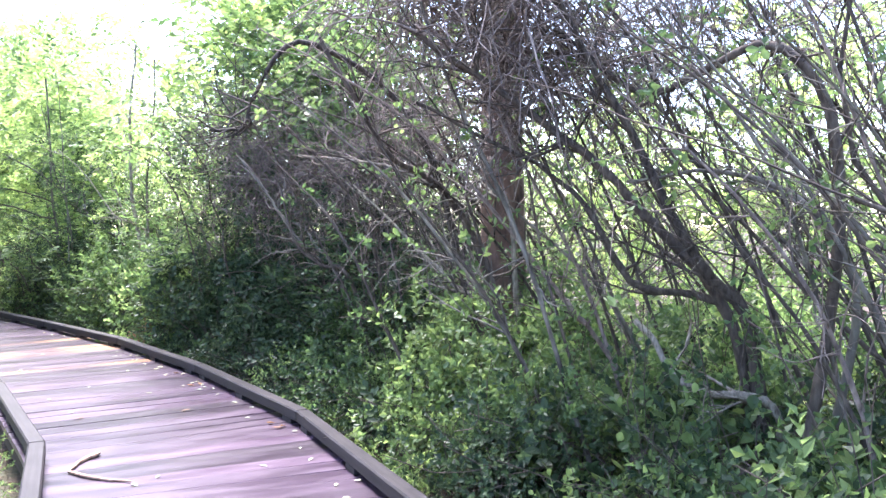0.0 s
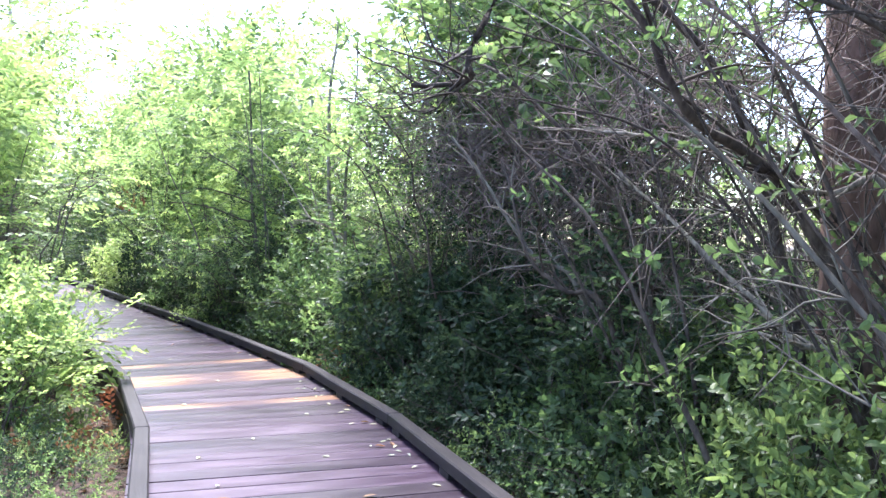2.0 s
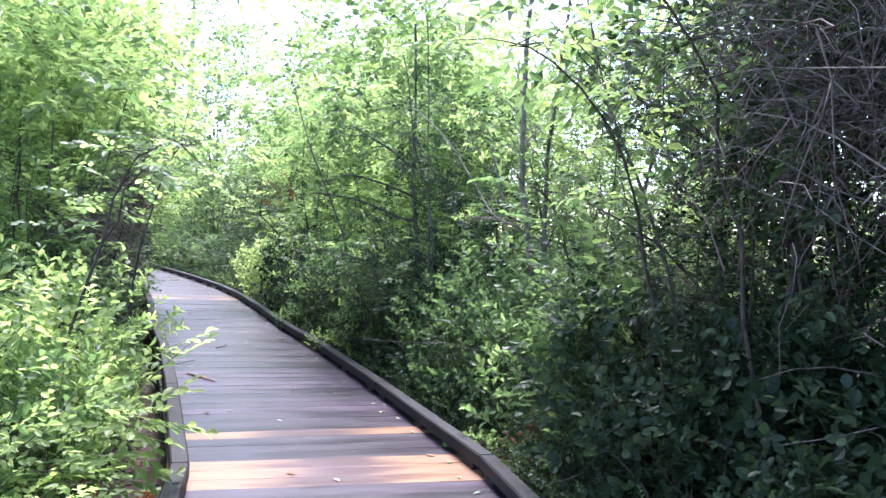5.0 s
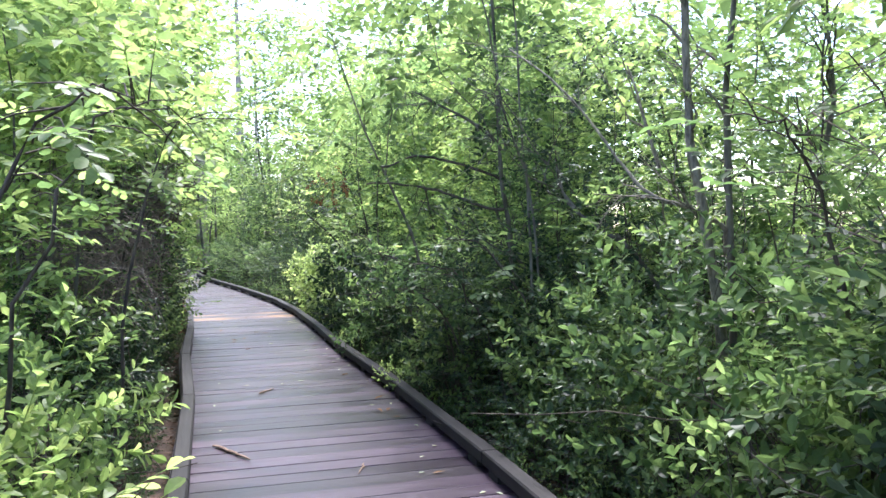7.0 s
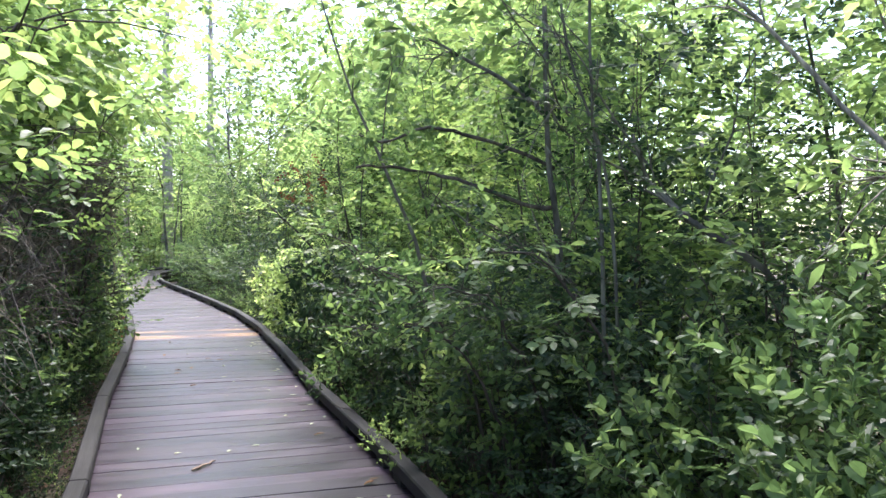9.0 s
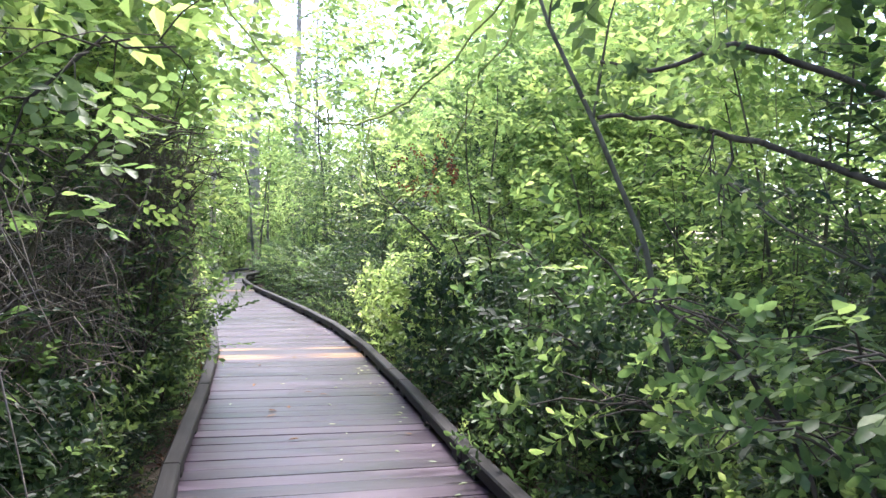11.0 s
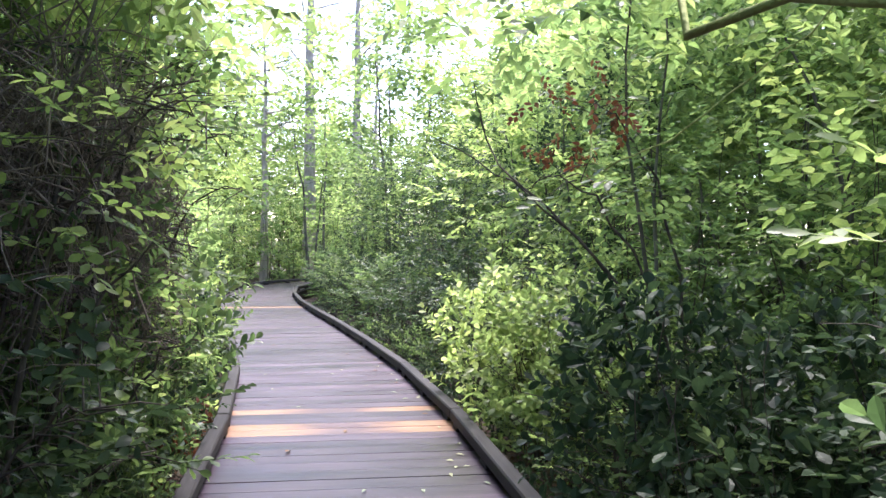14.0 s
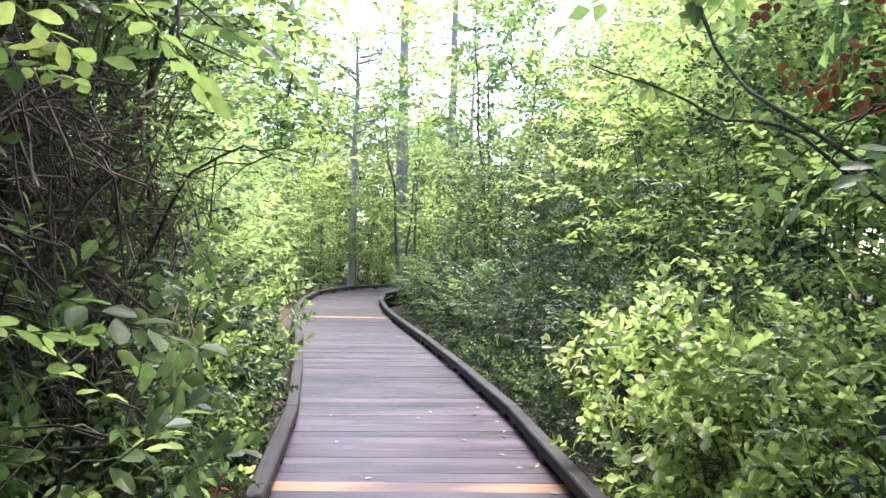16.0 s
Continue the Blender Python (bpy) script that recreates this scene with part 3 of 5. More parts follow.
# inside of the bend
row("low_shrub", LOW, S_B - 1, S_20, 0.45, 0.75, 0.7, (0.45, 0.7), "low green weedy shrub beside the boardwalk", "shrub", G_LOW, -1)
# bright leaf sets up to S_5 also stand for sunlit haze on this side
row("shrub", [M_OL, M_LL], S1 - 0.3, S_5 - 3.0, 0.8, 1.0, 0.65, (0.8, 1.0), T_LITE, "shrub", G_MID, -1)
row("broadleaf_bush", [BUSH_DARK, BUSH_DARK, BUSH_MID], S_9 - 2.0, S2 + 4, 0.62, 0.78, 0.6, (0.6, 0.9), T_MID, "shrub", G_MID, -1)
row("broadleaf_bush", [BUSH_LITE, BUSH_MID], S2 - 0.6, S2 + 5, 0.7, 0.85, 0.9, (0.95, 1.2), T_LITE, "shrub", G_MID, -1)
row("shrub", [M_DK, M_OM, M_OM], S_5, S2 + 3, 0.95, 1.1, 0.8, (0.8, 0.95), T_MID, "shrub", G_MID, -1)
row("tall_shrub", [TALL[3], TALL[3], TALL[1]], S1 + 0.5, S_5, 2.2, 2.8, 1.6, (0.75, 0.9), T_TALL, "shrub", G_TALL, -1)
row("tall_shrub", [TALL[3], TALL[3], TALL[2]], S_5 + 0.6, S_9 - 1.0, 1.25, 1.6, 1.0, (0.85, 1.05), T_TALL, "shrub", G_TALL, -1)
row("tall_shrub", [TALL[0], TALL[1], TALL[0]], S_9 - 0.6, S2 + 4, 1.15, 1.5, 0.95, (0.85, 1.05), T_TALL, "shrub", G_TALL, -1)
row("broadleaf_bush", [BUSH_LITE, BUSH_LITE, BUSH_MID], S1 + 0.2, S_5 - 0.8, 0.75, 1.0, 0.7, (0.75, 1.0), "bright leafy bush with broad pointed leaves beside the kerb", "shrub", G_MID, -1)
row("tall_tree", AIRY[:2], S_5 - 1.0, S_9, 3.4, 4.6, 1.5, (0.65, 0.85), T_AIRY, "tree", "airy trees", -1, TR)
row("tall_shrub", TALLF[1:], S2 + 4, END, 1.2, 2.0, 1.2, (0.85, 1.1), T_TALL, "shrub", G_TALL, -1)
row("tall_shrub", TALLF, S_5, END, 3.2, 4.2, 1.7, (0.9, 1.2), T_TALL, "shrub", G_TALL, -1)
row("small_tree", TREE[:2], S_9 - 1.5, S2 + 1, 1.5, 2.2, 1.7, (0.85, 1.05), T_TREE, "tree", "small trees", -1, TR)
row("background_tree", FARK, S_5 + 2, END, 6.5, 9, 2.6, (0.7, 0.95), T_BACK, "tree", G_BACK, -1, TR)
row("tall_tree", AIRY, S2 + 1, END - 4, 3.6, 6.0, 1.7, (0.75, 1.0), T_AIRY, "tree", "airy trees", 1, TR)
row("tall_tree", AIRY, S_20, END, 6.5, 11.0, 1.6, (1.0, 1.3), T_AIRY, "tree", "airy trees", 1, TR)
row("tall_tree", AIRY, S2 + 3, END, 3.0, 6.5, 2.6, (0.7, 1.0), T_AIRY, "tree", "airy trees", -1, TR)
# canopy over the shrubs on both sides, partly above the view and added for its shade
HIGH_BALLS = [(0.6, 0, 3.0, 0.9, 0.9, 0.4), (-0.7, 0.5, 3.3, 0.95, 0.9, 0.45), (0.1, -0.8, 3.7, 1.0, 1.0, 0.5), (0.3, 0.5, 4.4, 1.0, 1.0, 0.5)]
HIGH = [plant_kind("canopy_tree", HIGH_BALLS, SPR_F, 330, m, M_GREY, r1, 2, 0.017, size=(0.9, 1.3), inner=0.1, **FLAT) for m in (L_MID, L_LITE)]
T_HIGH = "slender broadleaf tree with a spreading leafy crown"
row("canopy_tree", HIGH[:1], S1 - 1.0, S1 + 1.2, 2.7, 3.2, 0.8, (0.9, 1.05), T_HIGH, "tree", "canopy trees", 1, TR)
# this row is added to shade the bushes below it
row("canopy_tree", HIGH[:1], S0 + 3.0, S1 + 0.4, 1.3, 2.0, 0.9, (0.95, 1.05), T_HIGH, "tree", "canopy trees", 1, TR)
row("canopy_tree", HIGH[1:], S_9 + 2.2, S2 + 0.4, 0.8, 1.0, 1.6, (1.0, 1.1), T_HIGH, "tree", "canopy trees", -1, TR)
row("canopy_tree", HIGH[1:], S_5 + 1, S2 + 3, 1.1, 1.6, 1.8, (0.9, 1.05), T_HIGH, "tree", "canopy trees", -1, TR)
row("canopy_tree", HIGH[1:], S_5 - 1, S2 + 4, 3.4, 4.2, 2.6, (1.0, 1.15), T_HIGH, "tree", "canopy trees", 1, TR)
row("canopy_tree", HIGH[1:], S2, S2 + 4.5, 2.6, 3.4, 2.2, (1.0, 1.2), T_HIGH, "tree", "canopy trees", 1, TR)
row("canopy_tree", HIGH, S2, S_20 + 4, 3.5, 4.5, 2.0, (0.95, 1.15), T_HIGH, "tree", "canopy trees", 1, TR)
for s, d, kind, turn, scale in ((S_5 + 2.5, 1.0, 0, 40, 1.12), (S_5 + 3.4, 2.3, 1, 160, 1.0), (S_9 + 3.6, 1.2, 1, 250, 1.1), (S_9 + 1.2, -WIDE - 0.85, 1, 20, 1.05)):
    (x, y), _ = along(s, d)
    plant("canopy_tree", HIGH[kind], x, y, ground_height(x, y), turn, scale, "slender tree with a leafy crown hanging over the boards", "tree", "canopy trees", TR)
for s, d, kind, turn, scale in ((S2 - 1.0, 0.72, TALL[1], 30, 0.75), (S2 - 0.2, 0.75, TALL[0], 140, 0.8), (S2 + 0.7, 1.0, TALL[1], 220, 0.75)):
    (x, y), _ = along(s, -WIDE - d)
    plant("tall_shrub", kind, x, y, ground_height(x, y), turn, scale, "leafy dark green shrub hung with dead twigs beside the kerb", "shrub", G_TALL)
plant("broadleaf_bush", BUSH_MID, -13.45, 13.68, GROUND, 60, 1.2, T_MID, "shrub", G_MID)
for x, y, turn, scale in ((-6.9, 14.7, 10, 0.9), (-7.4, 15.3, 100, 0.95), (-6.2, 14.7, 200, 0.85), (-2.3, 12.15, 60, 0.85), (-1.75, 11.95, 170, 0.9), (-2.7, 12.5, 280, 0.85)):
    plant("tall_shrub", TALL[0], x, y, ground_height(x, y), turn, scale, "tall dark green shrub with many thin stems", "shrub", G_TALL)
plant("tall_tree", AIRY[0], -28.6, 24.6, GROUND, 70, 1.25, T_AIRY, "tree", "airy trees", TR)
plant("tall_tree", AIRY[2], -33.0, 26.6, GROUND, 170, 1.45, T_AIRY, "tree", "airy trees", TR)
plant("tall_tree", AIRY[0], -36.0, 25.2, GROUND, 270, 1.3, T_AIRY, "tree", "airy trees", TR)
plant("small_tree", TREE[0], -2.3, 12.9, GROUND, 30, 1.05, "small tree hung with broad-leaved vines", "tree", "", TR)
plant("small_tree", TREE[1], -1.5, 12.6, GROUND, 190, 0.95, "small tree hung with broad-leaved vines", "tree", "", TR)
row("low_shrub", LOW, S_5, S_20, 0.32, 0.45, 0.5, (0.3, 0.45), "low green weedy shrub beside the boardwalk", "shrub", G_LOW, -1)
WEED = [plant_kind("weed", LOW_BALLS, SPR_S, 48, m, M_STEM, r1, 3, 0.004) for m in (L_LITE, L_MID)]
row("weed", WEED, S_B - 2, S1 + 0.5, 0.2, 0.6, 0.3, (0.3, 0.5), "small leafy weed on the litter", "weed", "weeds beside the boards", -1)
row("weed", WEED, S_B - 2, S1 + 0.5, 0.6, 1.6, 0.28, (0.35, 0.6), "small leafy weed on the litter", "weed", "weeds beside the boards", -1)
row("weed", WEED, S_B - 1, S_5, 0.25, 0.4, 0.4, (0.3, 0.45), "small leafy weed on the litter", "weed", "weeds beside the boards", 1)
# overhanging sprays close to the kerbs, and single bushes that stand out
# dark leaf set again for the shaded foot of the shrubs
row("shrub", [M_DK], S_5 + 0.6, S_9 + 0.6, 0.85, 0.95, 1.7, (0.8, 0.95), "leafy green shrub with long leaves over the kerb", "shrub", G_MID)
plant("bright_shrub", GOLD, -14.15, 17.28, GROUND, 10, 1.1, "bright yellow-green bush beside the boardwalk", "shrub")
plant("bright_shrub", GOLD, -14.95, 17.6, GROUND, 200, 1.05, "bright yellow-green bush beside the boardwalk", "shrub")
T_BROAD = "broadleaf bush with bright green rosettes of pointed leaves"
plant("broadleaf_bush", BUSH_MID, -3.3, 12.95, GROUND, 20, 1.15, T_BROAD, "shrub")
plant("broadleaf_bush", BUSH_LITE, -3.75, 12.62, GROUND, 140, 1.08, T_BROAD, "shrub")
plant("broadleaf_bush", BUSH_MID, -5.7, 13.75, GROUND, 250, 1.0, T_BROAD, "shrub")
plant("broadleaf_bush", BUSH_MID, -4.75, 13.25, GROUND, 130, 1.2, "leafy green bush round the foot of a slender tree", "shrub")
plant("broadleaf_bush", BUSH_MID, -5.0, 13.35, GROUND, 75, 0.8, T_BROAD, "shrub")
plant("broadleaf_bush", BUSH_MID, -7.75, 14.3, GROUND, 75, 0.95, T_BROAD, "shrub")
plant("broadleaf_bush", BUSH_MID, -9.9, 15.3, GROUND, 75, 1.15, T_BROAD, "shrub")
plant("broadleaf_bush", BUSH_DARK, -9.0, 14.85, GROUND, 160, 0.95, T_MID, "shrub", G_MID)
plant("broadleaf_bush", BUSH_DARK, -11.3, 15.95, GROUND, 10, 1.1, T_MID, "shrub", G_MID)
plant("broadleaf_bush", BUSH_DARK, -12.2, 16.3, GROUND, 100, 1.1, T_MID, "shrub", G_MID)
plant("shrub", M_DK, -7.2, 14.2, GROUND, 80, 0.95, T_MID, "shrub", G_MID)
# woods closing the view beyond the last bend
for i in range(34):
    x, y = rp.uniform(-62, -38), rp.uniform(17, 46)
    if y > 0.35 * -x + 26:
        continue
    low = 0.72 if abs(y - 13.5 - 0.55 * (-10 - x)) < 7 else 1.0
    plant("background_tree", rp.choice(FARK), x, y, GROUND, rp.uniform(0, 360), rp.uniform(1.3, 2.1) * low, T_BACK, "tree", G_BACK, TR)
for i in range(9):
    a = radians(60 + i * 6)
    d = 34 + rp.uniform(-3, 5)
    plant("background_tree", rp.choice(FARK), -10 + d * math.cos(a), 12 + d * 0.8 * math.sin(a), GROUND, rp.uniform(0, 360), rp.uniform(0.9, 1.2), T_BACK, "tree", G_BACK, TR)

# ---- bare leaning branches and dead twigs ----


def over_deck(p):
    """Whether a branch would hang low over the boards."""
    for q in p[1:]:
        w = q + HERE
        d = LINE[::10] - w[:2]
        i = int(np.argmin((d * d).sum(1))) * 10
        side = (w[:2] - LINE[i]) @ (TANG[i][1], -TANG[i][0])
        if -WIDE - 0.15 < side < 0.2 and w[2] < 2.0:
            return True
    return False


def branch_out(start, way, length, thick, level, r, out, lean):
    n = 9 if level > 1 else 6 if level else 4
    p = [np.asarray(start, float)]
    d = np.asarray(way, float) / np.linalg.norm(way)
    for k in range(n - 1):
        d = d + r.normal(0, 0.25, 3) + lean * 0.07
        if level > 1:
            d[2] = max(d[2], 0.4)
        d /= np.linalg.norm(d)
        p.append(p[-1] + d * length / (n - 1))
    p = np.array(p)
    if over_deck(p):
        return
    rad = thick * np.linspace(1, 0.35 if level else 0.3, n)
    out.append(tube(p, rad, 6 if thick > 0.012 else 4 if level else 3))
    if level == 0:
        return
    for _ in range({3: 7, 2: 5, 1: 4}[level]):
        k = r.integers(1, n)
        side = r.normal(0, 1, 3)
        dd = d * 0.7 + side * 0.55 + (0, 0, 0.12)
        branch_out(p[k], dd, length * r.uniform(0.35, 0.65), rad[k] * 0.55, level - 1, r, out, lean)


HERE = np.zeros(3)


def leaning_shrub(x, y, stems, length, lean, seed, bark, label, leaf_count=0, thick=0.028, level=3):
    r = np.random.default_rng(seed)
    HERE[:] = (x, y, ground_height(x, y))
    ob = new("leaning_shrub")
    ob.matrix_world = pose(*HERE)
    ln = np.array(lean, float)
    for i in range(stems):
        out = []
        branch_out((r.normal(0, 0.22), r.normal(0, 0.22), -0.08), ln + r.normal(0, 0.3, 3) * (1, 1, 0.5), length * r.uniform(0.65, 1.1), thick * r.uniform(0.5, 1.1), level, r, out, ln * (1, 1, 0.1))
        if not out:
            continue
        v, q = joined(out)
        part("stem", quad_mesh("stem", v, q, bark, True), ob)
    if leaf_count and out:
        v, q = joined(out)
        pick = v[r.integers(0, len(v), leaf_count)]
        c = scatter(SPR_O, pick, r.normal(0, 1, (leaf_count, 3)) * (1, 1, 0.4), r.uniform(0.6, 0.9, leaf_count), r, 0.5)
        part("crown", quad_mesh("leaning_crown", *c, L_MID), ob)
    return tagged(ob, label, "shrub", "leaning bare shrubs")


LEAN_LABEL = "leaning bare shrub with dark lichened branches"
for i, (s, d, lx, k, ln) in enumerate(((S_B + 0.2, 3.4, -0.8, 4, 3.8), (S0 - 0.4, 2.8, -0.7, 4, 3.2), (S0 + 0.5, 3.0, -0.9, 5, 3.6), (S0 + 1.3, 1.9, -0.6, 5, 3.0), (S0 + 2.0, 2.5, -0.7, 5, 3.3),
                                       (S1 - 0.5, 1.9, -0.5, 4, 3.0), (S_B - 0.4, 4.4, -0.9, 5, 4.0))):
    (x, y), _ = along(s, d)
    leaning_shrub(x, y, k, ln, (lx * 0.7, 0.25, 1.0), 40 + i, M_GREY if i % 3 == 1 else M_STEM, LEAN_LABEL, 24)


def curve(points, n):
    """A smooth line through a few points."""
    p = np.asarray(points, float)
    q = np.vstack([2 * p[0] - p[1], p, 2 * p[-1] - p[-2]])
    out = []
    for t in np.linspace(0, len(p) - 1, n):
        i = min(int(t), len(p) - 2)
        f = t - i
        a, b, c, d = q[i], q[i + 1], q[i + 2], q[i + 3]
        out.append(0.5 * (2 * b + (c - a) * f + (2 * a - 5 * b + 4 * c - d) * f * f + (3 * b - a - 3 * c + d) * f**3))
    return np.array(out)


def limb(points, thick, thin, twigs, seed, reach=0.7, droop=0.0, first=0.3, fine=4):
    """One crooked branch through a few points, with side twigs that fork again."""
    r = np.random.default_rng(seed)
    n = 5 * len(points)
    p = curve(points, n)
    sway = np.cumsum(np.cumsum(r.normal(0, 0.006, (n, 3)), 0), 0)
    p = p + sway - np.linspace(0, 1, n)[:, None] * sway[-1] + r.normal(0, 0.12, (n, 3)) * min(thick, 0.03)
    rad = np.linspace(thick, thin, n) * r.uniform(0.88, 1.12, n)
    out = [tube(p, rad, 7)]
    for _ in range(twigs):
        k = int(r.uniform(first, 1) * (n - 1))
        way = p[min(k + 1, n - 1)] - p[k - 1]
        way = way / np.linalg.norm(way) * 0.8 + r.normal(0, 0.5, 3) + (0, 0, 0.1 - droop)
        ln = reach * r.uniform(0.5, 1.2)
        q = [p[k]]
        for _ in range(5):
            way = way + r.normal(0, 0.22, 3) - (0, 0, droop * 0.25)
            q.append(q[-1] + way / np.linalg.norm(way) * ln / 5)
        q = np.array(q)
        if over_deck(q):
            continue
        tr = min(rad[k] * 0.55, 0.011)
        out.append(tube(q, np.linspace(tr, 0.002, 6), 4))
        for _ in range(fine):
            a = q[r.integers(1, 6)]
            e = a + (way / np.linalg.norm(way) * 0.5 + r.normal(0, 0.6, 3) - (0, 0, droop * 0.6)) * ln * 0.45
            w = wander(a, e, 4, 0.012, r)
            if not over_deck(w):
                out.append(tube(w, np.linspace(tr * 0.5, 0.0012, 4), 3))
    return joined(out)


def limbed_shrub(name, base, limbs, bark, label, category, group, seed, leaves=0, leaf=None, **kw):
    """A shrub or tree of named limbs, each given by the points that it passes, its thickness and its count of twigs."""
    r = np.random.default_rng(seed)
    HERE[:] = 0
    ob = new(name)
    z = ground_height(*base)
    ob.matrix_world = pose(*base, z)
    for i, (points, a, b, twigs) in enumerate(limbs):
        v, q = limb(points, a, b, twigs, seed * 10 + i, **kw)
        part("branch", quad_mesh("branch", v - (*base, z), q, bark[i % len(bark)], True), ob)
        if leaves:
            pick = v[r.integers(len(v) // 3, len(v), leaves)] - (*base, z)
            c = scatter(SPR_U if leaves < 10 else SPR_R, pick, r.normal(0, 1, (leaves, 3)) * (1, 1, 0.4), r.uniform(0.6, 0.9, leaves), r)
            part("foliage", quad_mesh("branch_foliage", *c, leaf or L_MID), ob)
    return tagged(ob, label, category, group)


G_BARE = "leaning bare shrubs"
T_ARC = "big leaning shrub with arching bare lichened branches"
limbed_shrub("arching_bare_shrub", (3.4, 8.6), (
    ([(3.38, 8.6, -0.35), (3.24, 8.66, 0.8), (2.61, 8.52, 1.61), (2.09, 8.29, 2.11), (1.5, 7.9, 2.6)], 0.042, 0.014, 13),
    ([(3.4, 8.7, -0.35), (3.21, 8.79, 0.89), (2.62, 8.71, 1.06), (2.42, 8.6, 1.37), (2.17, 8.56, 1.7), (1.5, 8.2, 2.2)], 0.03, 0.01, 12),
    ([(3.55, 8.5, -0.35), (3.39, 8.52, 1.02), (3.15, 8.44, 1.4), (2.78, 8.28, 2.09), (2.3, 8.1, 2.8)], 0.05, 0.016, 14),
    ([(3.6, 8.4, -0.3), (3.75, 8.3, 1.4), (3.45, 8.2, 2.3), (2.84, 8.35, 2.24), (2.3, 8.34, 2.6)], 0.035, 0.014, 12),
    ([(3.7, 8.6, -0.3), (3.8, 8.4, 1.2), (3.26, 8.43, 1.75), (2.7, 8.5, 1.72)], 0.026, 0.009, 9),
    ([(3.6, 8.55, 0.2), (3.45, 8.5, 0.66), (3.06, 8.59, 0.68), (2.75, 8.6, 0.9)], 0.032, 0.018, 4)), (M_STEM, M_DARKB, M_DARKB, M_STEM, M_GREY, M_LICHEN), T_ARC, "shrub", G_BARE, 5)
limbed_shrub("arching_bare_shrub", (1.75, 10.0), (
    ([(1.72, 10.0, -0.35), (1.55, 10.0, 1.0), (1.33, 9.95, 1.5), (1.08, 9.72, 1.79), (0.78, 9.32, 2.05), (0.68, 9.1, 2.35), (0.5, 8.9, 2.8)], 0.038, 0.014, 14),
    ([(1.8, 10.05, -0.3), (1.62, 9.93, 1.58), (1.28, 9.89, 1.69), (0.65, 9.82, 1.96), (-0.1, 9.69, 2.05)], 0.024, 0.007, 12),
    ([(1.7, 10.1, -0.3), (1.54, 10.0, 0.9), (1.22, 9.98, 1.1), (0.9, 9.95, 1.35), (0.3, 9.9, 1.8)], 0.026, 0.008, 10),
    ([(1.5, 10.1, -0.3), (1.0, 10.0, 2.3), (0.3, 9.2, 3.1), (-0.04, 8.98, 2.65), (-0.12, 8.95, 2.38), (-0.38, 8.85, 2.17)], 0.028, 0.012, 12)), (M_STEM, M_LICHEN, M_LICHEN, M_DARKB), T_ARC, "shrub", G_BARE, 6)
limbed_shrub("arching_bare_shrub", (0.35, 10.4), (
    ([(0.35, 10.4, -0.3), (0.18, 10.3, 0.95), (-0.1, 10.2, 1.12), (-0.35, 10.12, 1.3), (-0.5, 10.0, 1.9)], 0.022, 0.008, 9),
    ([(0.3, 10.5, -0.3), (-0.1, 10.35, 1.1), (-0.46, 10.3, 1.35), (-1.0, 10.2, 2.1)], 0.024, 0.008, 10),
    ([(0.4, 10.5, -0.3), (0.3, 10.3, 1.4), (-0.3, 9.9, 2.3), (-1.1, 9.95, 2.7)], 0.02, 0.007, 12)), (M_STEM, M_GREY, M_STEM), T_ARC, "shrub", G_BARE, 7)


def arcs(base, count, reach, high, seed, bark, way=(-0.9, -0.28)):
    """Limbs that rise together from one root and bow over to one side."""
    r = np.random.default_rng(seed)
    out = []
    for i in range(count):
        b = np.array((base[0] + r.normal(0, 0.25), base[1] + r.normal(0, 0.25), -0.38))
        w = np.array(way) * reach * r.uniform(0.8, 1.6) + r.normal(0, 0.25, 2)
        h = high * r.uniform(0.7, 1.15)
        out.append(([tuple(b), (b[0] + 0.3 * w[0], b[1] + 0.3 * w[1], 0.36 * h), (b[0] + 0.66 * w[0] + r.normal(0, 0.12), b[1] + 0.66 * w[1] + r.normal(0, 0.12), 0.74 * h + r.normal(0, 0.12)), (b[0] + w[0], b[1] + w[1], h * r.uniform(0.85, 1.1))],
                    r.uniform(0.008, 0.02), 0.004, int(r.integers(8, 13))))
    limbed_shrub("arching_bare_shrub", base, out, bark, LEAN_LABEL, "shrub", G_BARE, seed, 7, L_MID)


for i, (b, k, reach, high) in enumerate((((4.3, 9.1), 8, 2.0, 3.3), ((3.1, 9.6), 7, 1.8, 3.1), ((2.3, 10.6), 5, 1.7, 3.0), ((4.6, 7.9), 6, 1.5, 3.2), ((1.0, 11.3), 2, 1.5, 2.9),
                                        ((3.6, 11.0), 7, 2.0, 3.4), ((0.9, 10.0), 2, 1.2, 2.5), ((2.7, 8.9), 5, 1.3, 2.8), ((2.0, 9.5), 4, 1.3, 2.6), ((4.2, 8.2), 5, 1.6, 2.6),
                                        ((5.2, 10.2), 8, 2.1, 3.6))):
    arcs(b, k, reach, high, 520 + i, (M_STEM, M_GREY, M_TWIG) if i % 2 else (M_DARKB, M_STEM, M_STEM))


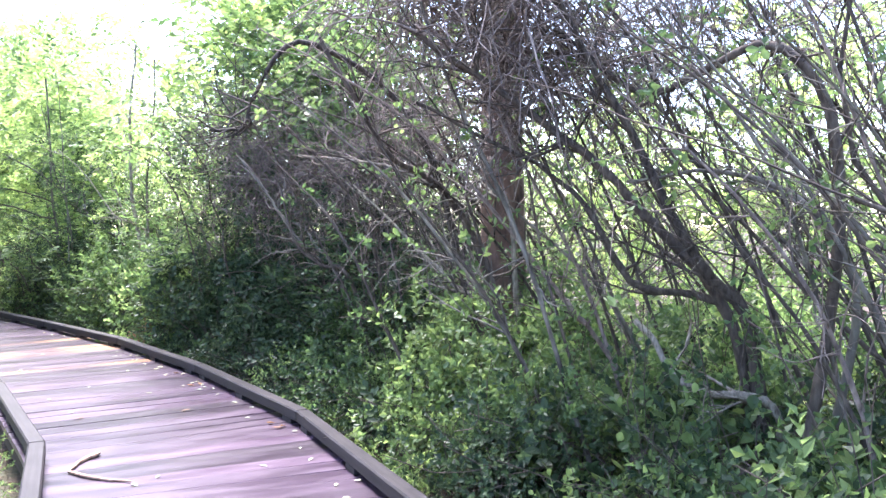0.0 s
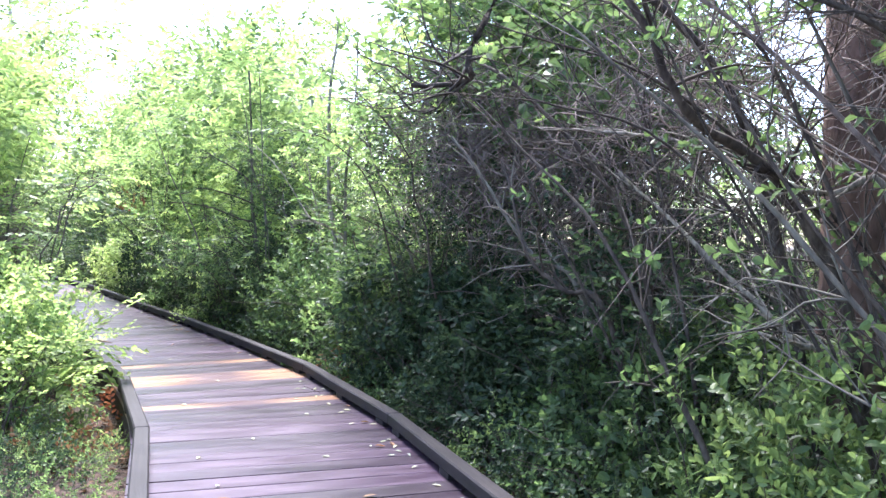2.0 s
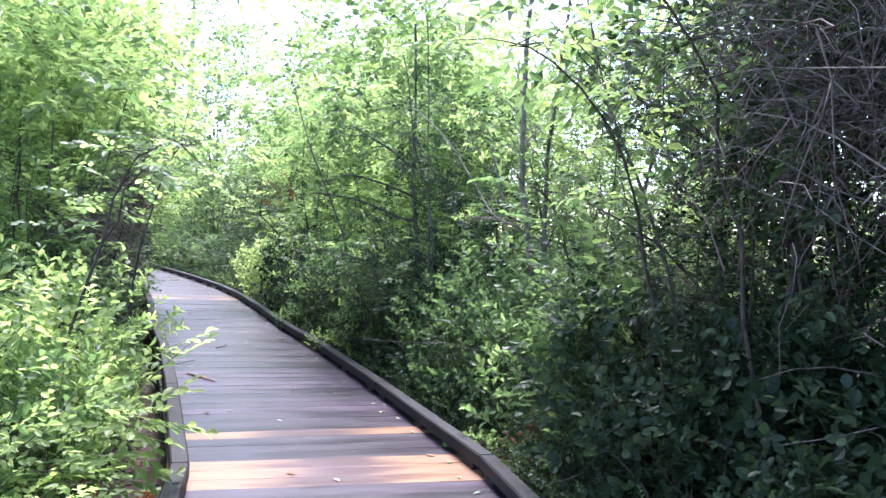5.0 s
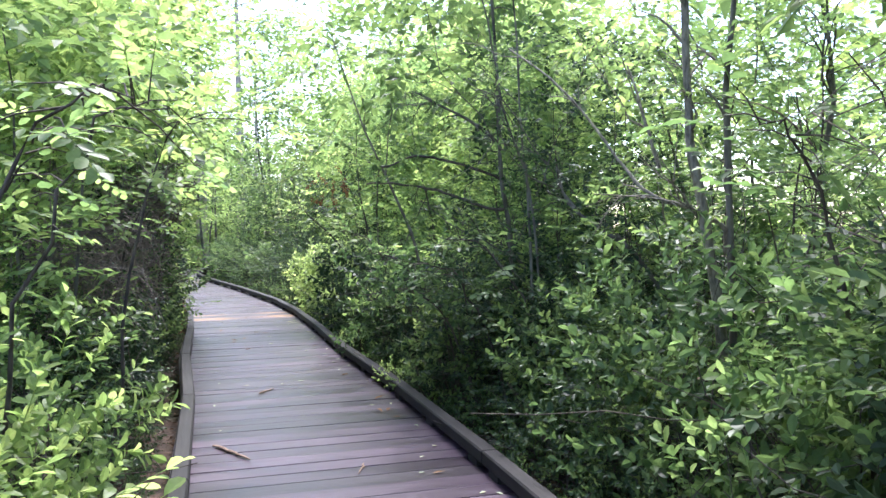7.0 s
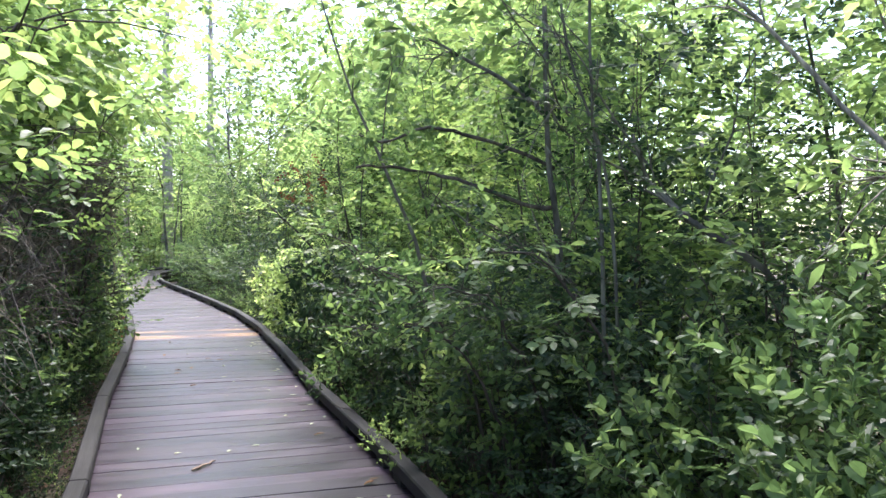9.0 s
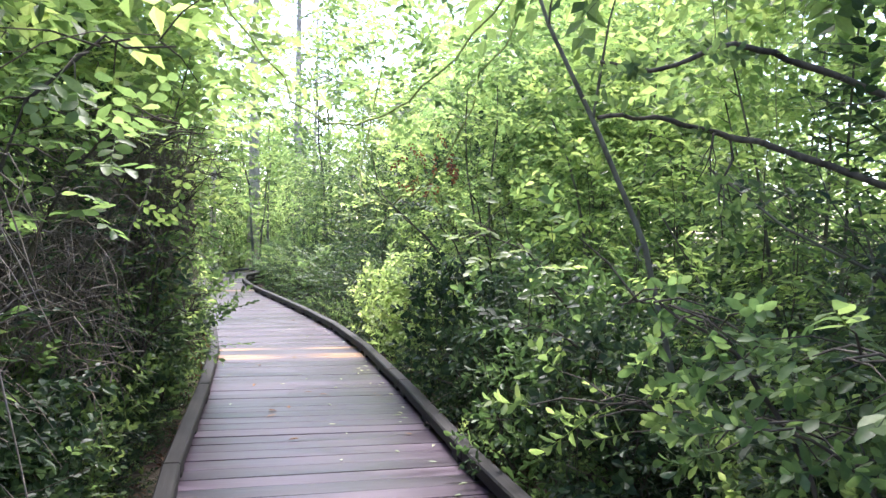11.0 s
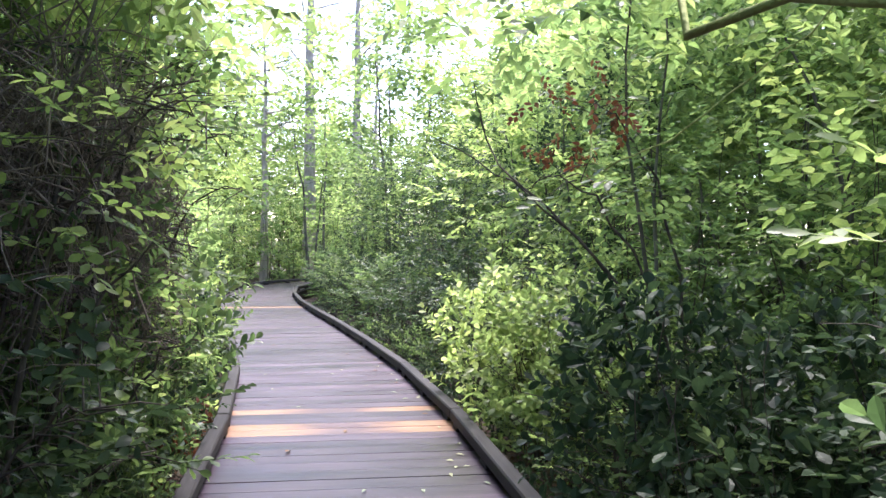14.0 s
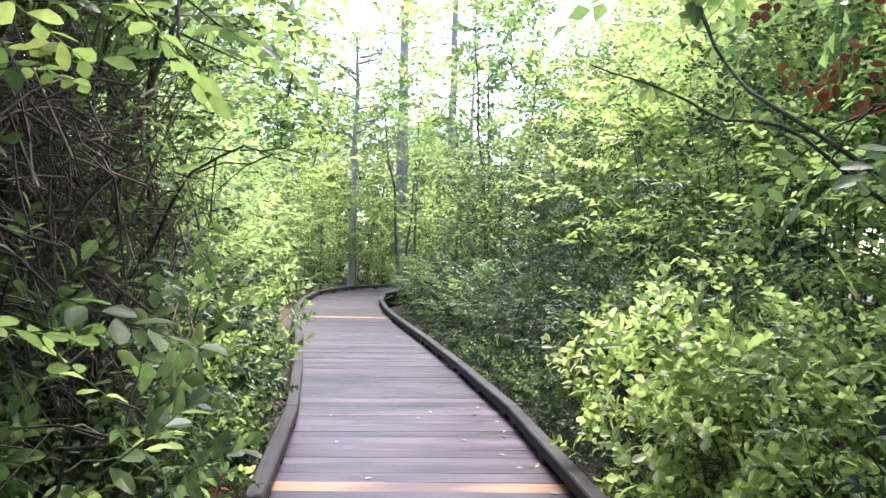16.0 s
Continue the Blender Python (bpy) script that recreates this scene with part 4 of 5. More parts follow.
def tangle(x, y, z, size, count, seed, label, thick=1.0):
    """A mass of fine dead twigs hanging in the shrubs."""
    r = np.random.default_rng(seed)
    HERE[:] = (x, y, z)
    out = []
    for _ in range(count):
        c = r.normal(0, 0.45, 3) * size
        d = r.normal(0, 1, 3) + (0, 0, -0.3)
        e = c + d / np.linalg.norm(d) * r.uniform(0.3, 0.8)
        w = wander(c, e, 5, 0.03, r, 0.06)
        if over_deck(w):
            continue
        out.append(tube(w, np.linspace(0.004, 0.0015, 5) * thick * r.uniform(0.6, 1.5), 3))
    ob = new("twig_tangle", quad_mesh("twig_tangle", *joined(out), M_TWIG, True))
    ob.matrix_world = pose(x, y, z)
    return tagged(ob, label, "dead twigs", "tangles of dead twigs", "stuff")


TANGLE = "dense tangle of fine brown dead twigs in the shrubs"
for i, (s, d, z, sz, k) in enumerate(((S0 + 0.6, 1.5, 2.3, 0.8, 260), (S0 + 1.5, 1.4, 2.3, 0.9, 330), (S0 + 2.4, 1.3, 2.0, 0.9, 330), (S1, 1.5, 2.3, 0.8, 300), (S1 + 1, 1.6, 1.5, 0.7, 220),
                                     (S0 + 1.2, 2.4, 1.7, 1.0, 280), (S0 + 2.6, 2.2, 1.2, 0.9, 300), (S_B + 0.2, 3.2, 2.4, 1.2, 330), (S_B - 0.9, 3.6, 2.2, 1.2, 330), (S1 - 0.9, 1.2, 2.2, 0.7, 260),
                                     (S0 - 0.6, 1.9, 2.7, 0.6, 240), (S0 - 1.2, 2.0, 2.9, 0.5, 200), (S_B + 1.0, 4.4, 1.8, 1.3, 330), (S0 - 0.3, 2.8, 2.6, 0.9, 330), (S_B + 1.6, 2.6, 2.9, 0.8, 330),
                                     (S0 + 2.4, 1.7, 1.2, 0.7, 330), (S0 + 3.2, 1.6, 1.9, 0.8, 380), (S0 + 2.8, 2.4, 2.4, 0.8, 330), (S_B + 0.6, 4.2, 2.6, 1.2, 380), (S_B - 1.4, 4.4, 1.6, 1.3, 380), (S0, 4.2, 1.6, 1.2, 380))):
    (x, y), _ = along(s, d)
    tangle(x, y, z, np.array((sz, sz, sz * 0.8)), k, 70 + i, TANGLE)
for i, (x, y, z, sz) in enumerate(((2.1, 8.2, 2.8, 0.5), (2.2, 8.6, 2.4, 0.45), (1.75, 8.1, 3.2, 0.6), (1.3, 8.5, 3.0, 0.5), (1.75, 9.2, 2.8, 0.55), (1.95, 8.9, 3.3, 0.55), (-2.3, 11.9, 2.3, 0.6), (-1.9, 11.6, 2.7, 0.6), (-1.5, 11.5, 1.9, 0.6))):
    tangle(x, y, z, np.array((sz, sz, sz)), 270 if x > 0 else 210, 110 + i, TANGLE, 1.5 if x > 0 else 0.9)
for i, (s, d, z, sz) in enumerate(((S_9 + 0.5, -0.95, 1.3, 0.7), (S_9 + 1.6, -0.7, 1.2, 0.7), (S_9 + 2.7, -0.75, 1.5, 0.7), (S2 - 0.2, -0.7, 1.5, 0.6), (S_5 + 1.5, -0.9, 1.2, 0.7), (S_9 + 3.4, -0.6, 0.8, 0.5), (S_9 - 0.8, -0.8, 1.0, 0.6), (S_9 + 1.3, -0.55, 1.7, 0.55), (S_9 + 1.9, -0.5, 1.75, 0.5), (S_9 + 2.5, -0.5, 1.6, 0.5))):
    (x, y), _ = along(s, -WIDE + d)
    tangle(x, y, z, np.array((sz, sz, sz)), 520, 90 + i, TANGLE)

# ---- pines ----


def pine(x, y, radius, height, seed, bare=6.0, label="tall pine with rough red-brown bark", bark=None):
    bark = bark or M_PINE
    r = np.random.default_rng(seed)
    ob = new("pine_tree")
    ob.matrix_world = pose(x, y, GROUND)
    h = np.linspace(-0.2, height, 16)
    p = np.stack([np.cumsum(r.normal(0, 0.03, 16)), np.cumsum(r.normal(0, 0.03, 16)), h], 1)
    rad = radius * (1 - 0.75 * np.clip(h, 0, None) / height) * (1 + 0.35 * np.exp(-np.clip(h, 0, None) * 2))
    part("trunk", quad_mesh("trunk", *tube(p, rad, 14), bark, True), ob)
    places, axes = [], []
    for i in range(14):
        z = bare + (height - bare) * (i + r.uniform(0, 0.8)) / 14
        a, ln = r.uniform(0, 6.28), (height - z) * 0.28 + 0.7
        e = np.array([math.cos(a) * ln, math.sin(a) * ln, z + 0.3 * ln])
        q = wander((0, 0, z), e, 6, 0.06, r)
        part("limb", quad_mesh("limb", *tube(q, np.linspace(0.05, 0.012, 6), 5), bark, True), ob)
        for _ in range(14):
            f = r.uniform(0.35, 1.05)
            places.append(q[0] * (1 - f) + e * f + r.normal(0, 0.22, 3))
            axes.append(r.normal(0, 1, 3) + (0, 0, 0.5))
    c = scatter(SPR_N, np.array(places), np.array(axes), r.uniform(1.0, 1.8, len(places)), r)
    part("crown", quad_mesh("pine_crown", *c, L_NEEDLE), ob)
    return tagged(ob, label, "tree", "pine trees")


pine(1.46, 10.42, 0.21, 13, 3, 7.0, "large pine with rough red-brown bark behind the bare shrubs")
# far pines take the bark lightened for haze
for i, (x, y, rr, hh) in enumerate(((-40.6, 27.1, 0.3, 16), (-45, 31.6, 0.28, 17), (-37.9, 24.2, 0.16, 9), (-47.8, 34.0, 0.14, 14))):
    pine(x, y, rr, hh, 120 + i, hh * 0.5, "distant pine, grey-brown bark lightened for haze", M_HAZED)

# leafy undergrowth on the litter under the bare shrubs
T_UNDER = "knee-high undershrub with glossy oval leaves on the litter"
for d0, d1, step, sc in ((0.35, 0.6, 0.6, (0.45, 0.75)), (0.7, 1.1, 0.5, (0.6, 1.2)), (1.2, 1.8, 0.5, (0.7, 1.5)), (1.9, 2.6, 0.6, (0.8, 1.6)), (2.7, 3.6, 0.75, (0.8, 1.6)), (3.7, 4.6, 0.8, (1.0, 1.9))):
    row("undershrub", UNDER + [UNDER[2]], S_B - 2.4, S1 - 0.5, d0, d1, step, sc, T_UNDER, "undershrub", "undershrubs in the thicket", 1)
row("broadleaf_bush", [BUSH_MID], S0 - 1.2, S0 + 2.8, 1.0, 1.5, 0.5, (0.65, 0.95), "loose dark green bush among the bare branches", "shrub", "bushes in the thicket", 1)
row("broadleaf_bush", [BUSH_MID, BUSH_MID, BUSH_LITE], S0 - 1.5, S0 + 2.8, 1.7, 2.6, 0.5, (0.8, 1.2), "loose dark green bush among the bare branches", "shrub", "bushes in the thicket", 1)
row("broadleaf_bush", [BUSH_MID, BUSH_LITE], S_B - 1.5, S0 + 0.5, 3.0, 4.4, 0.7, (0.8, 1.2), "loose green bush behind the bare branches", "shrub", "bushes in the thicket", 1)
# dark leaves carry the shade of the hollow beside the kerb
row("broadleaf_bush", [BUSH_DARK], S0 + 2.5, S1 + 0.6, 0.75, 1.1, 0.4, (0.75, 1.1), "dense glossy bush beside the kerb, leaves darkened for the shade", "shrub", "bushes in the thicket", 1)
row("undershrub", [UNDER_LITE], S_B - 2.0, S0 + 1.0, 2.4, 4.4, 0.55, (0.6, 1.0), "bright-leaved undershrub under the bare branches", "undershrub", "undershrubs in the thicket", 1)


# ---- arching branches that hang near the walk ----
def arching(base, tip, sprigs, leaf, count, seed, label, name="arching_shrub", reach=0.35, bark=None, dead=0):
    """A stem that rises from the ground and bends over, with leafy sprays towards its end."""
    r = np.random.default_rng(seed)
    b, e = np.array((*base, ground_height(*base) - 0.05)), np.array(tip, float)
    f = np.linspace(0, 1, 12)[:, None]
    mid = np.array((b[0] * 0.7 + e[0] * 0.3, b[1] * 0.7 + e[1] * 0.3, e[2] * 1.1))
    p = b * (1 - f) ** 2 + 2 * mid * f * (1 - f) + e * f**2
    p[1:-1] += r.normal(0, 0.018, (10, 3))
    ob = new(name)
    ob.matrix_world = Matrix.Translation(b)
    places, axes, out = [], [], [tube(p - b, np.linspace(0.013, 0.003, 12), 6)]
    for i in range(count):
        g = 0.45 + 0.55 * (i + r.uniform(0, 1)) / count
        q = (b * (1 - g) ** 2 + 2 * mid * g * (1 - g) + e * g**2) - b
        d = r.normal(0, 1, 3) * (1, 1, 0.35)
        d /= np.linalg.norm(d)
        end = q + d * reach * r.uniform(0.2, 1.0) * g
        out.append(tube(np.array([q, (q + end) / 2 + (0, 0, 0.02), end]), [0.004, 0.003, 0.002], 4))
        places.append(end)
        axes.append(d + (0, 0, r.uniform(-0.3, 0.35)))
    part("stem", quad_mesh("stem", *joined(out), bark or M_STEM, True), ob)
    c = scatter(sprigs, np.array(places), np.array(axes), r.uniform(0.7, 1.0, count), r, 0.5)
    part("crown", quad_mesh("arching_crown", *c, leaf, True), ob)
    if dead:
        c = scatter(SPR_O, e - b + r.normal(0, 0.16, (dead, 3)), r.normal(0, 1, (dead, 3)) + (0, 0, -1.5), r.uniform(0.6, 0.9, dead), r)
        part("dead_leaves", quad_mesh("dead_leaf_spray", *c, L_RED), ob, "rust-red withered leaves")
    return tagged(ob, label, "shrub", "arching branches over the walk")


A_LAB = "arching leafy branch with bright green leaves"
arching((-9.95, 11.9), (-9.6, 12.72, 1.85), SPR_BH, L_LITE, 16, 1, A_LAB, reach=0.4)
arching((-9.2, 11.6), (-8.9, 12.45, 2.0), SPR_BH, L_LITE, 14, 2, A_LAB)
arching((-13.05, 13.5), (-12.72, 14.2, 1.36), SPR_BH, L_LITE, 9, 3, A_LAB, reach=0.22)
arching((-13.3, 13.6), (-12.95, 14.35, 1.85), SPR_BH, L_MID, 16, 4, A_LAB, reach=0.4)
arching((-9.6, 15.45), (-9.95, 14.52, 1.42), SPR_BH, L_LITE, 18, 5, A_LAB, reach=0.45)
# this one has the dark leaf set, as shaded under the overhang
arching((-9.1, 15.2), (-9.4, 14.35, 0.95), SPR_LH, L_DARK, 14, 6, A_LAB, reach=0.35)
arching((-12.2, 16.7), (-12.5, 15.8, 1.72), SPR_BH, L_MID, 16, 7, A_LAB, reach=0.4)
arching((-5.3, 9.75), (-4.95, 10.4, 1.85), SPR_BH, L_LITE, 18, 8, A_LAB, reach=0.45)
arching((-6.0, 10.1), (-5.7, 10.85, 1.95), SPR_BH, L_LITE, 16, 9, A_LAB, reach=0.45)
arching((-3.6, 12.8), (-3.7, 12.0, 1.75), SPR_LH, L_LITE, 14, 10, A_LAB)
arching((-2.5, 12.0), (-2.8, 10.75, 2.25), SPR_BH, L_LITE, 22, 11, A_LAB, reach=0.5)
arching((-1.9, 11.7), (-2.3, 10.6, 2.5), SPR_BH, L_MID, 22, 12, A_LAB, reach=0.5)
arching((-7.1, 14.3), (-7.25, 13.4, 1.15), SPR_BH, L_MID, 16, 13, A_LAB, reach=0.35)
arching((-6.4, 14.1), (-6.75, 13.3, 1.35), SPR_LH, L_MID, 14, 14, A_LAB, reach=0.35)
arching((-12.6, 17.2), (-12.8, 16.35, 2.15), SPR_LH, L_MID, 12, 15, "arching branch with rust-red withered leaves", reach=0.35, dead=16)
arching((-7.4, 11.1), (-7.0, 11.6, 2.1), SPR_LH, L_LITE, 16, 16, A_LAB, reach=0.45)
arching((-11.2, 12.5), (-11.0, 13.35, 2.0), SPR_BH, L_LITE, 16, 17, A_LAB, reach=0.4)
arching((-14.6, 14.2), (-14.3, 14.95, 1.7), SPR_LH, L_LITE, 14, 18, A_LAB, reach=0.4)

arching((-12.6, 13.4), (-12.35, 14.05, 1.85), SPR_BH, L_LITE, 22, 19, A_LAB, reach=0.45)
arching((-13.3, 13.75), (-13.05, 14.3, 2.1), SPR_BH, L_LITE, 20, 20, A_LAB, reach=0.5)
arching((-12.4, 13.2), (-12.15, 13.78, 0.85), SPR_BH, L_DARK, 16, 22, A_LAB, reach=0.4)
arching((-12.95, 13.55), (-12.75, 14.05, 0.55), SPR_BH, L_MID, 16, 23, A_LAB, reach=0.35)
arching((-13.6, 13.95), (-13.4, 14.45, 0.9), SPR_BH, L_LITE, 16, 24, A_LAB, reach=0.35)

arching((-7.55, 14.25), (-7.95, 13.45, 1.22), SPR_R, L_LITE, 20, 31, A_LAB, reach=0.4)
arching((-7.9, 14.4), (-8.25, 13.68, 0.85), SPR_R, L_LITE, 20, 32, A_LAB, reach=0.4)
arching((-7.2, 14.1), (-7.5, 13.4, 0.95), SPR_R, L_MID, 20, 33, A_LAB, reach=0.4)
arching((-13.6, 13.55), (-13.4, 14.1, 1.2), SPR_R, L_LITE, 16, 34, A_LAB, reach=0.3)
arching((-12.9, 13.3), (-12.75, 13.85, 1.5), SPR_R, L_MID, 16, 35, A_LAB, reach=0.35)

# slender trees whose stems show
for i, (x, y, k, ln, th, lean) in enumerate(((-5.0, 15.5, 2, 4.0, 0.04, (-0.1, 0.1, 1.0)), (-7.2, 15.6, 3, 3.4, 0.02, (-0.35, -0.3, 1.0)),
                                            (-8.0, 16.0, 2, 3.4, 0.018, (-0.5, -0.4, 0.8)))):
    leaning_shrub(x, y, k, ln, lean, 200 + i, M_GREY, "slender tree with dark grey forked stems", 60, th)


T_SLIM = "slender tree with mossy grey stems and bare lower limbs"
limbed_shrub("slender_tree", (-4.7, 13.6), (
    ([(-4.7, 13.6, -0.35), (-4.72, 13.54, 1.24), (-4.84, 13.55, 2.04), (-4.9, 13.6, 3.2), (-5.0, 13.7, 4.2)], 0.034, 0.015, 8),
    ([(-4.66, 13.62, -0.35), (-4.68, 13.52, 1.4), (-4.69, 13.54, 2.37), (-4.6, 13.6, 3.9)], 0.024, 0.012, 8),
    ([(-4.72, 13.54, 1.24), (-4.78, 13.46, 1.5), (-4.96, 13.32, 1.74), (-5.22, 13.24, 1.92), (-5.6, 13.24, 2.35), (-6.1, 13.3, 2.6)], 0.017, 0.006, 10),
    ([(-4.96, 13.32, 1.74), (-5.02, 13.33, 2.0), (-5.2, 13.35, 2.35)], 0.013, 0.006, 3)), (M_LICHEN, M_GREY, M_LICHEN), T_SLIM, "tree", "slender trees", 8, 14, L_LITE, reach=0.6)
limbed_shrub("slender_tree", (-6.85, 14.4), (
    ([(-6.85, 14.4, -0.35), (-6.9, 14.25, 1.6), (-6.92, 14.18, 2.1), (-6.95, 14.2, 3.8)], 0.013, 0.007, 6),
    ([(-6.8, 14.45, -0.35), (-6.72, 14.35, 1.7), (-6.95, 14.2, 2.6), (-7.2, 14.1, 3.4)], 0.011, 0.006, 8)), (M_GREY, M_GREY), T_SLIM, "tree", "slender trees", 9, 14, L_MID, reach=0.6)
limbed_shrub("slender_tree", (-7.55, 14.9), (
    ([(-7.55, 14.9, -0.35), (-7.58, 14.82, 1.27), (-7.61, 14.79, 1.78), (-7.66, 14.75, 2.6), (-7.8, 14.8, 4.0)], 0.028, 0.014, 9),
    ([(-7.6, 14.8, 1.6), (-7.75, 14.6, 1.74), (-7.95, 14.4, 1.9), (-8.14, 14.22, 1.92), (-8.19, 13.9, 1.88), (-8.28, 13.72, 1.84)], 0.017, 0.007, 16),
    ([(-7.61, 14.79, 1.85), (-7.9, 14.4, 1.98), (-8.13, 14.12, 2.02), (-8.19, 13.86, 1.95), (-8.3, 13.75, 2.04)], 0.014, 0.006, 14),
    ([(-7.66, 14.75, 2.2), (-7.85, 14.5, 2.45), (-8.2, 14.2, 2.7)], 0.018, 0.008, 6)), (M_GREY, M_STEM, M_STEM), "slender dark tree with bare limbs hung with drooping twigs", "tree", "slender trees", 10, 12, L_MID, reach=0.42, droop=0.8, first=0.55)
limbed_shrub("slender_tree", (-12.3, 16.4), (
    ([(-12.3, 16.4, -0.35), (-12.35, 16.2, 1.2), (-12.58, 15.8, 1.78), (-13.12, 15.92, 1.93), (-13.75, 15.97, 2.06)], 0.009, 0.003, 6),
    ([(-12.35, 16.2, 1.2), (-12.66, 15.9, 1.6), (-13.04, 15.94, 1.88), (-13.2, 15.9, 2.3)], 0.008, 0.003, 4)), (M_DARKB, M_STEM), "thin dark twiggy sapling reaching towards the boards", "tree", "slender trees", 11, 5, L_MID, reach=0.35)


def vine(points, seed, label):
    r = np.random.default_rng(seed)
    p = np.array(points, float)
    t = np.linspace(0, 1, 26)
    k = np.linspace(0, 1, len(p))
    c = np.stack([np.interp(t, k, p[:, i]) for i in range(3)], 1)
    for _ in range(3):
        c[1:-1] = (c[:-2] + 2 * c[1:-1] + c[2:]) / 4
    c[1:-1] += r.normal(0, 0.012, (24, 3))
    ob = new("hanging_vine")
    ob.matrix_world = Matrix.Translation(c[0])
    part("stem", quad_mesh("stem", *tube(c - c[0], np.full(26, 0.0042), 6), M_VINE, True), ob)
    n = 4
    s = scatter(SPR_L, c[r.integers(0, 26, n)] - c[0], r.normal(0, 1, (n, 3)), r.uniform(0.3, 0.5, n), r, 0.6)
    part("foliage", quad_mesh("vine_foliage", *s, L_LITE), ob)
    return tagged(ob, label, "vine", "hanging vines")


V_LAB = "thin pale green vine hanging in an arc between shrubs"
vine([(-10.3, 12.9, 2.9), (-9.95, 13.07, 2.44), (-9.49, 13.28, 1.88), (-9.28, 13.41, 1.89), (-8.98, 13.53, 2.03), (-8.6, 13.7, 2.5)], 1, V_LAB)
vine([(-10.4, 14.2, 2.4), (-10.13, 13.89, 1.79), (-9.93, 13.77, 1.61), (-9.74, 13.78, 1.55), (-9.39, 13.85, 1.65), (-9.27, 13.85, 1.85), (-9.0, 14.0, 2.4)], 2, V_LAB)
vine([(-12.9, 16.9, 2.6), (-12.6, 16.2, 1.95), (-12.2, 15.9, 1.72), (-11.7, 16.0, 1.9), (-11.3, 16.5, 2.5)], 3, V_LAB)


# ---- small things by and on the boards ----
def clump(name, x, y, z, sprigs, leaf, count, spread, down, seed, label, category):
    r = np.random.default_rng(seed)
    c = scatter(sprigs, r.normal(0, 1, (count, 3)) * spread, r.normal(0, 0.6, (count, 3)) + (0, 0, down), r.uniform(0.5, 0.9, count), r)
    ob = new(name, quad_mesh(name, *c, leaf))
    ob.matrix_world = pose(x, y, z)
    return tagged(ob, label, category, kind="stuff")


clump("kerb_weed", -8.2, 13.95, 0.1, SPR_S, L_LITE, 26, (0.13, 0.1, 0.06), 0.6, 3, "bright green weed growing over the kerb rail", "weed")
clump("kerb_weed", -3.9, 12.05, 0.08, SPR_S, L_LITE, 9, (0.08, 0.06, 0.05), 0.6, 4, "bright green weed growing over the kerb rail", "weed")
clump("kerb_weed", -10.2, 14.85, 0.08, SPR_S, L_LITE, 7, (0.07, 0.06, 0.05), 0.6, 14, "bright green weed growing over the kerb rail", "weed")
clump("dead_leaf_clump", -3.75, 12.45, 0.1, SPR_L, L_DEAD, 26, (0.14, 0.12, 0.13), -1.6, 5, "withered brown leaves hanging beside the kerb", "dead leaves")
clump("dead_leaf_clump", -15.15, 14.75, 0.12, SPR_L, L_RED, 22, (0.1, 0.12, 0.13), -1.2, 6, "rust-red withered leaves beside the kerb", "dead leaves")
clump("dead_leaf_clump", -14.6, 14.4, -0.1, SPR_L, L_RED, 16, (0.14, 0.12, 0.08), -1.0, 7, "rust-red withered leaves beside the kerb", "dead leaves")
clump("dead_leaf_clump", -4.4, 9.65, -0.15, SPR_O, L_RED, 24, (0.25, 0.2, 0.1), 0.5, 8, "rust-red withered weeds beside the kerb", "dead leaves")
clump("dead_leaf_clump", -3.3, 9.15, -0.2, SPR_O, L_DEAD, 30, (0.3, 0.25, 0.08), 0.5, 9, "withered brown weeds beside the kerb", "dead leaves")


def stick(points, radius, seed, label, mat=None):
    p = np.array(points, float)
    r = np.random.default_rng(seed)
    t, k = np.linspace(0, 1, 8), np.linspace(0, 1, len(p))
    c = np.stack([np.interp(t, k, p[:, i]) for i in range(3)], 1)
    c[1:-1, :2] += r.normal(0, 0.006, (6, 2))
    ob = new("stick", quad_mesh("stick", *tube(c - c[0], radius * np.array([0.6, 1, 1.1, 1, 0.9, 0.8, 0.7, 0.4]), 6), mat or M_DRY, True))
    ob.matrix_world = Matrix.Translation(c[0])
    return tagged(ob, label, "stick", "fallen sticks on the boards")


M_DRY = bark_mat("dry_wood", (0.16, 0.1, 0.07), (0.36, 0.26, 0.2), 30.0, (1, 1, 1), 0.8, 0.003)
STICKS = (([(-0.48, 7.81, 0.014), (-0.45, 7.6, 0.012), (-0.37, 7.43, 0.012)], 0.014), ([(-0.37, 7.43, 0.012), (-0.14, 7.38, 0.01), (0.1, 7.4, 0.01)], 0.011),
          ([(-7.43, 11.81, 0.012), (-7.2, 11.83, 0.012), (-6.96, 11.83, 0.01)], 0.011), ([(-8.81, 12.9, 0.01), (-8.92, 13.11, 0.008)], 0.008), ([(-6.4, 12.3, 0.006), (-6.25, 12.15, 0.006)], 0.005))
for i, (pts, rad) in enumerate(STICKS):
    stick(pts, rad, 30 + i, "dry pale fallen stick lying on the boards")


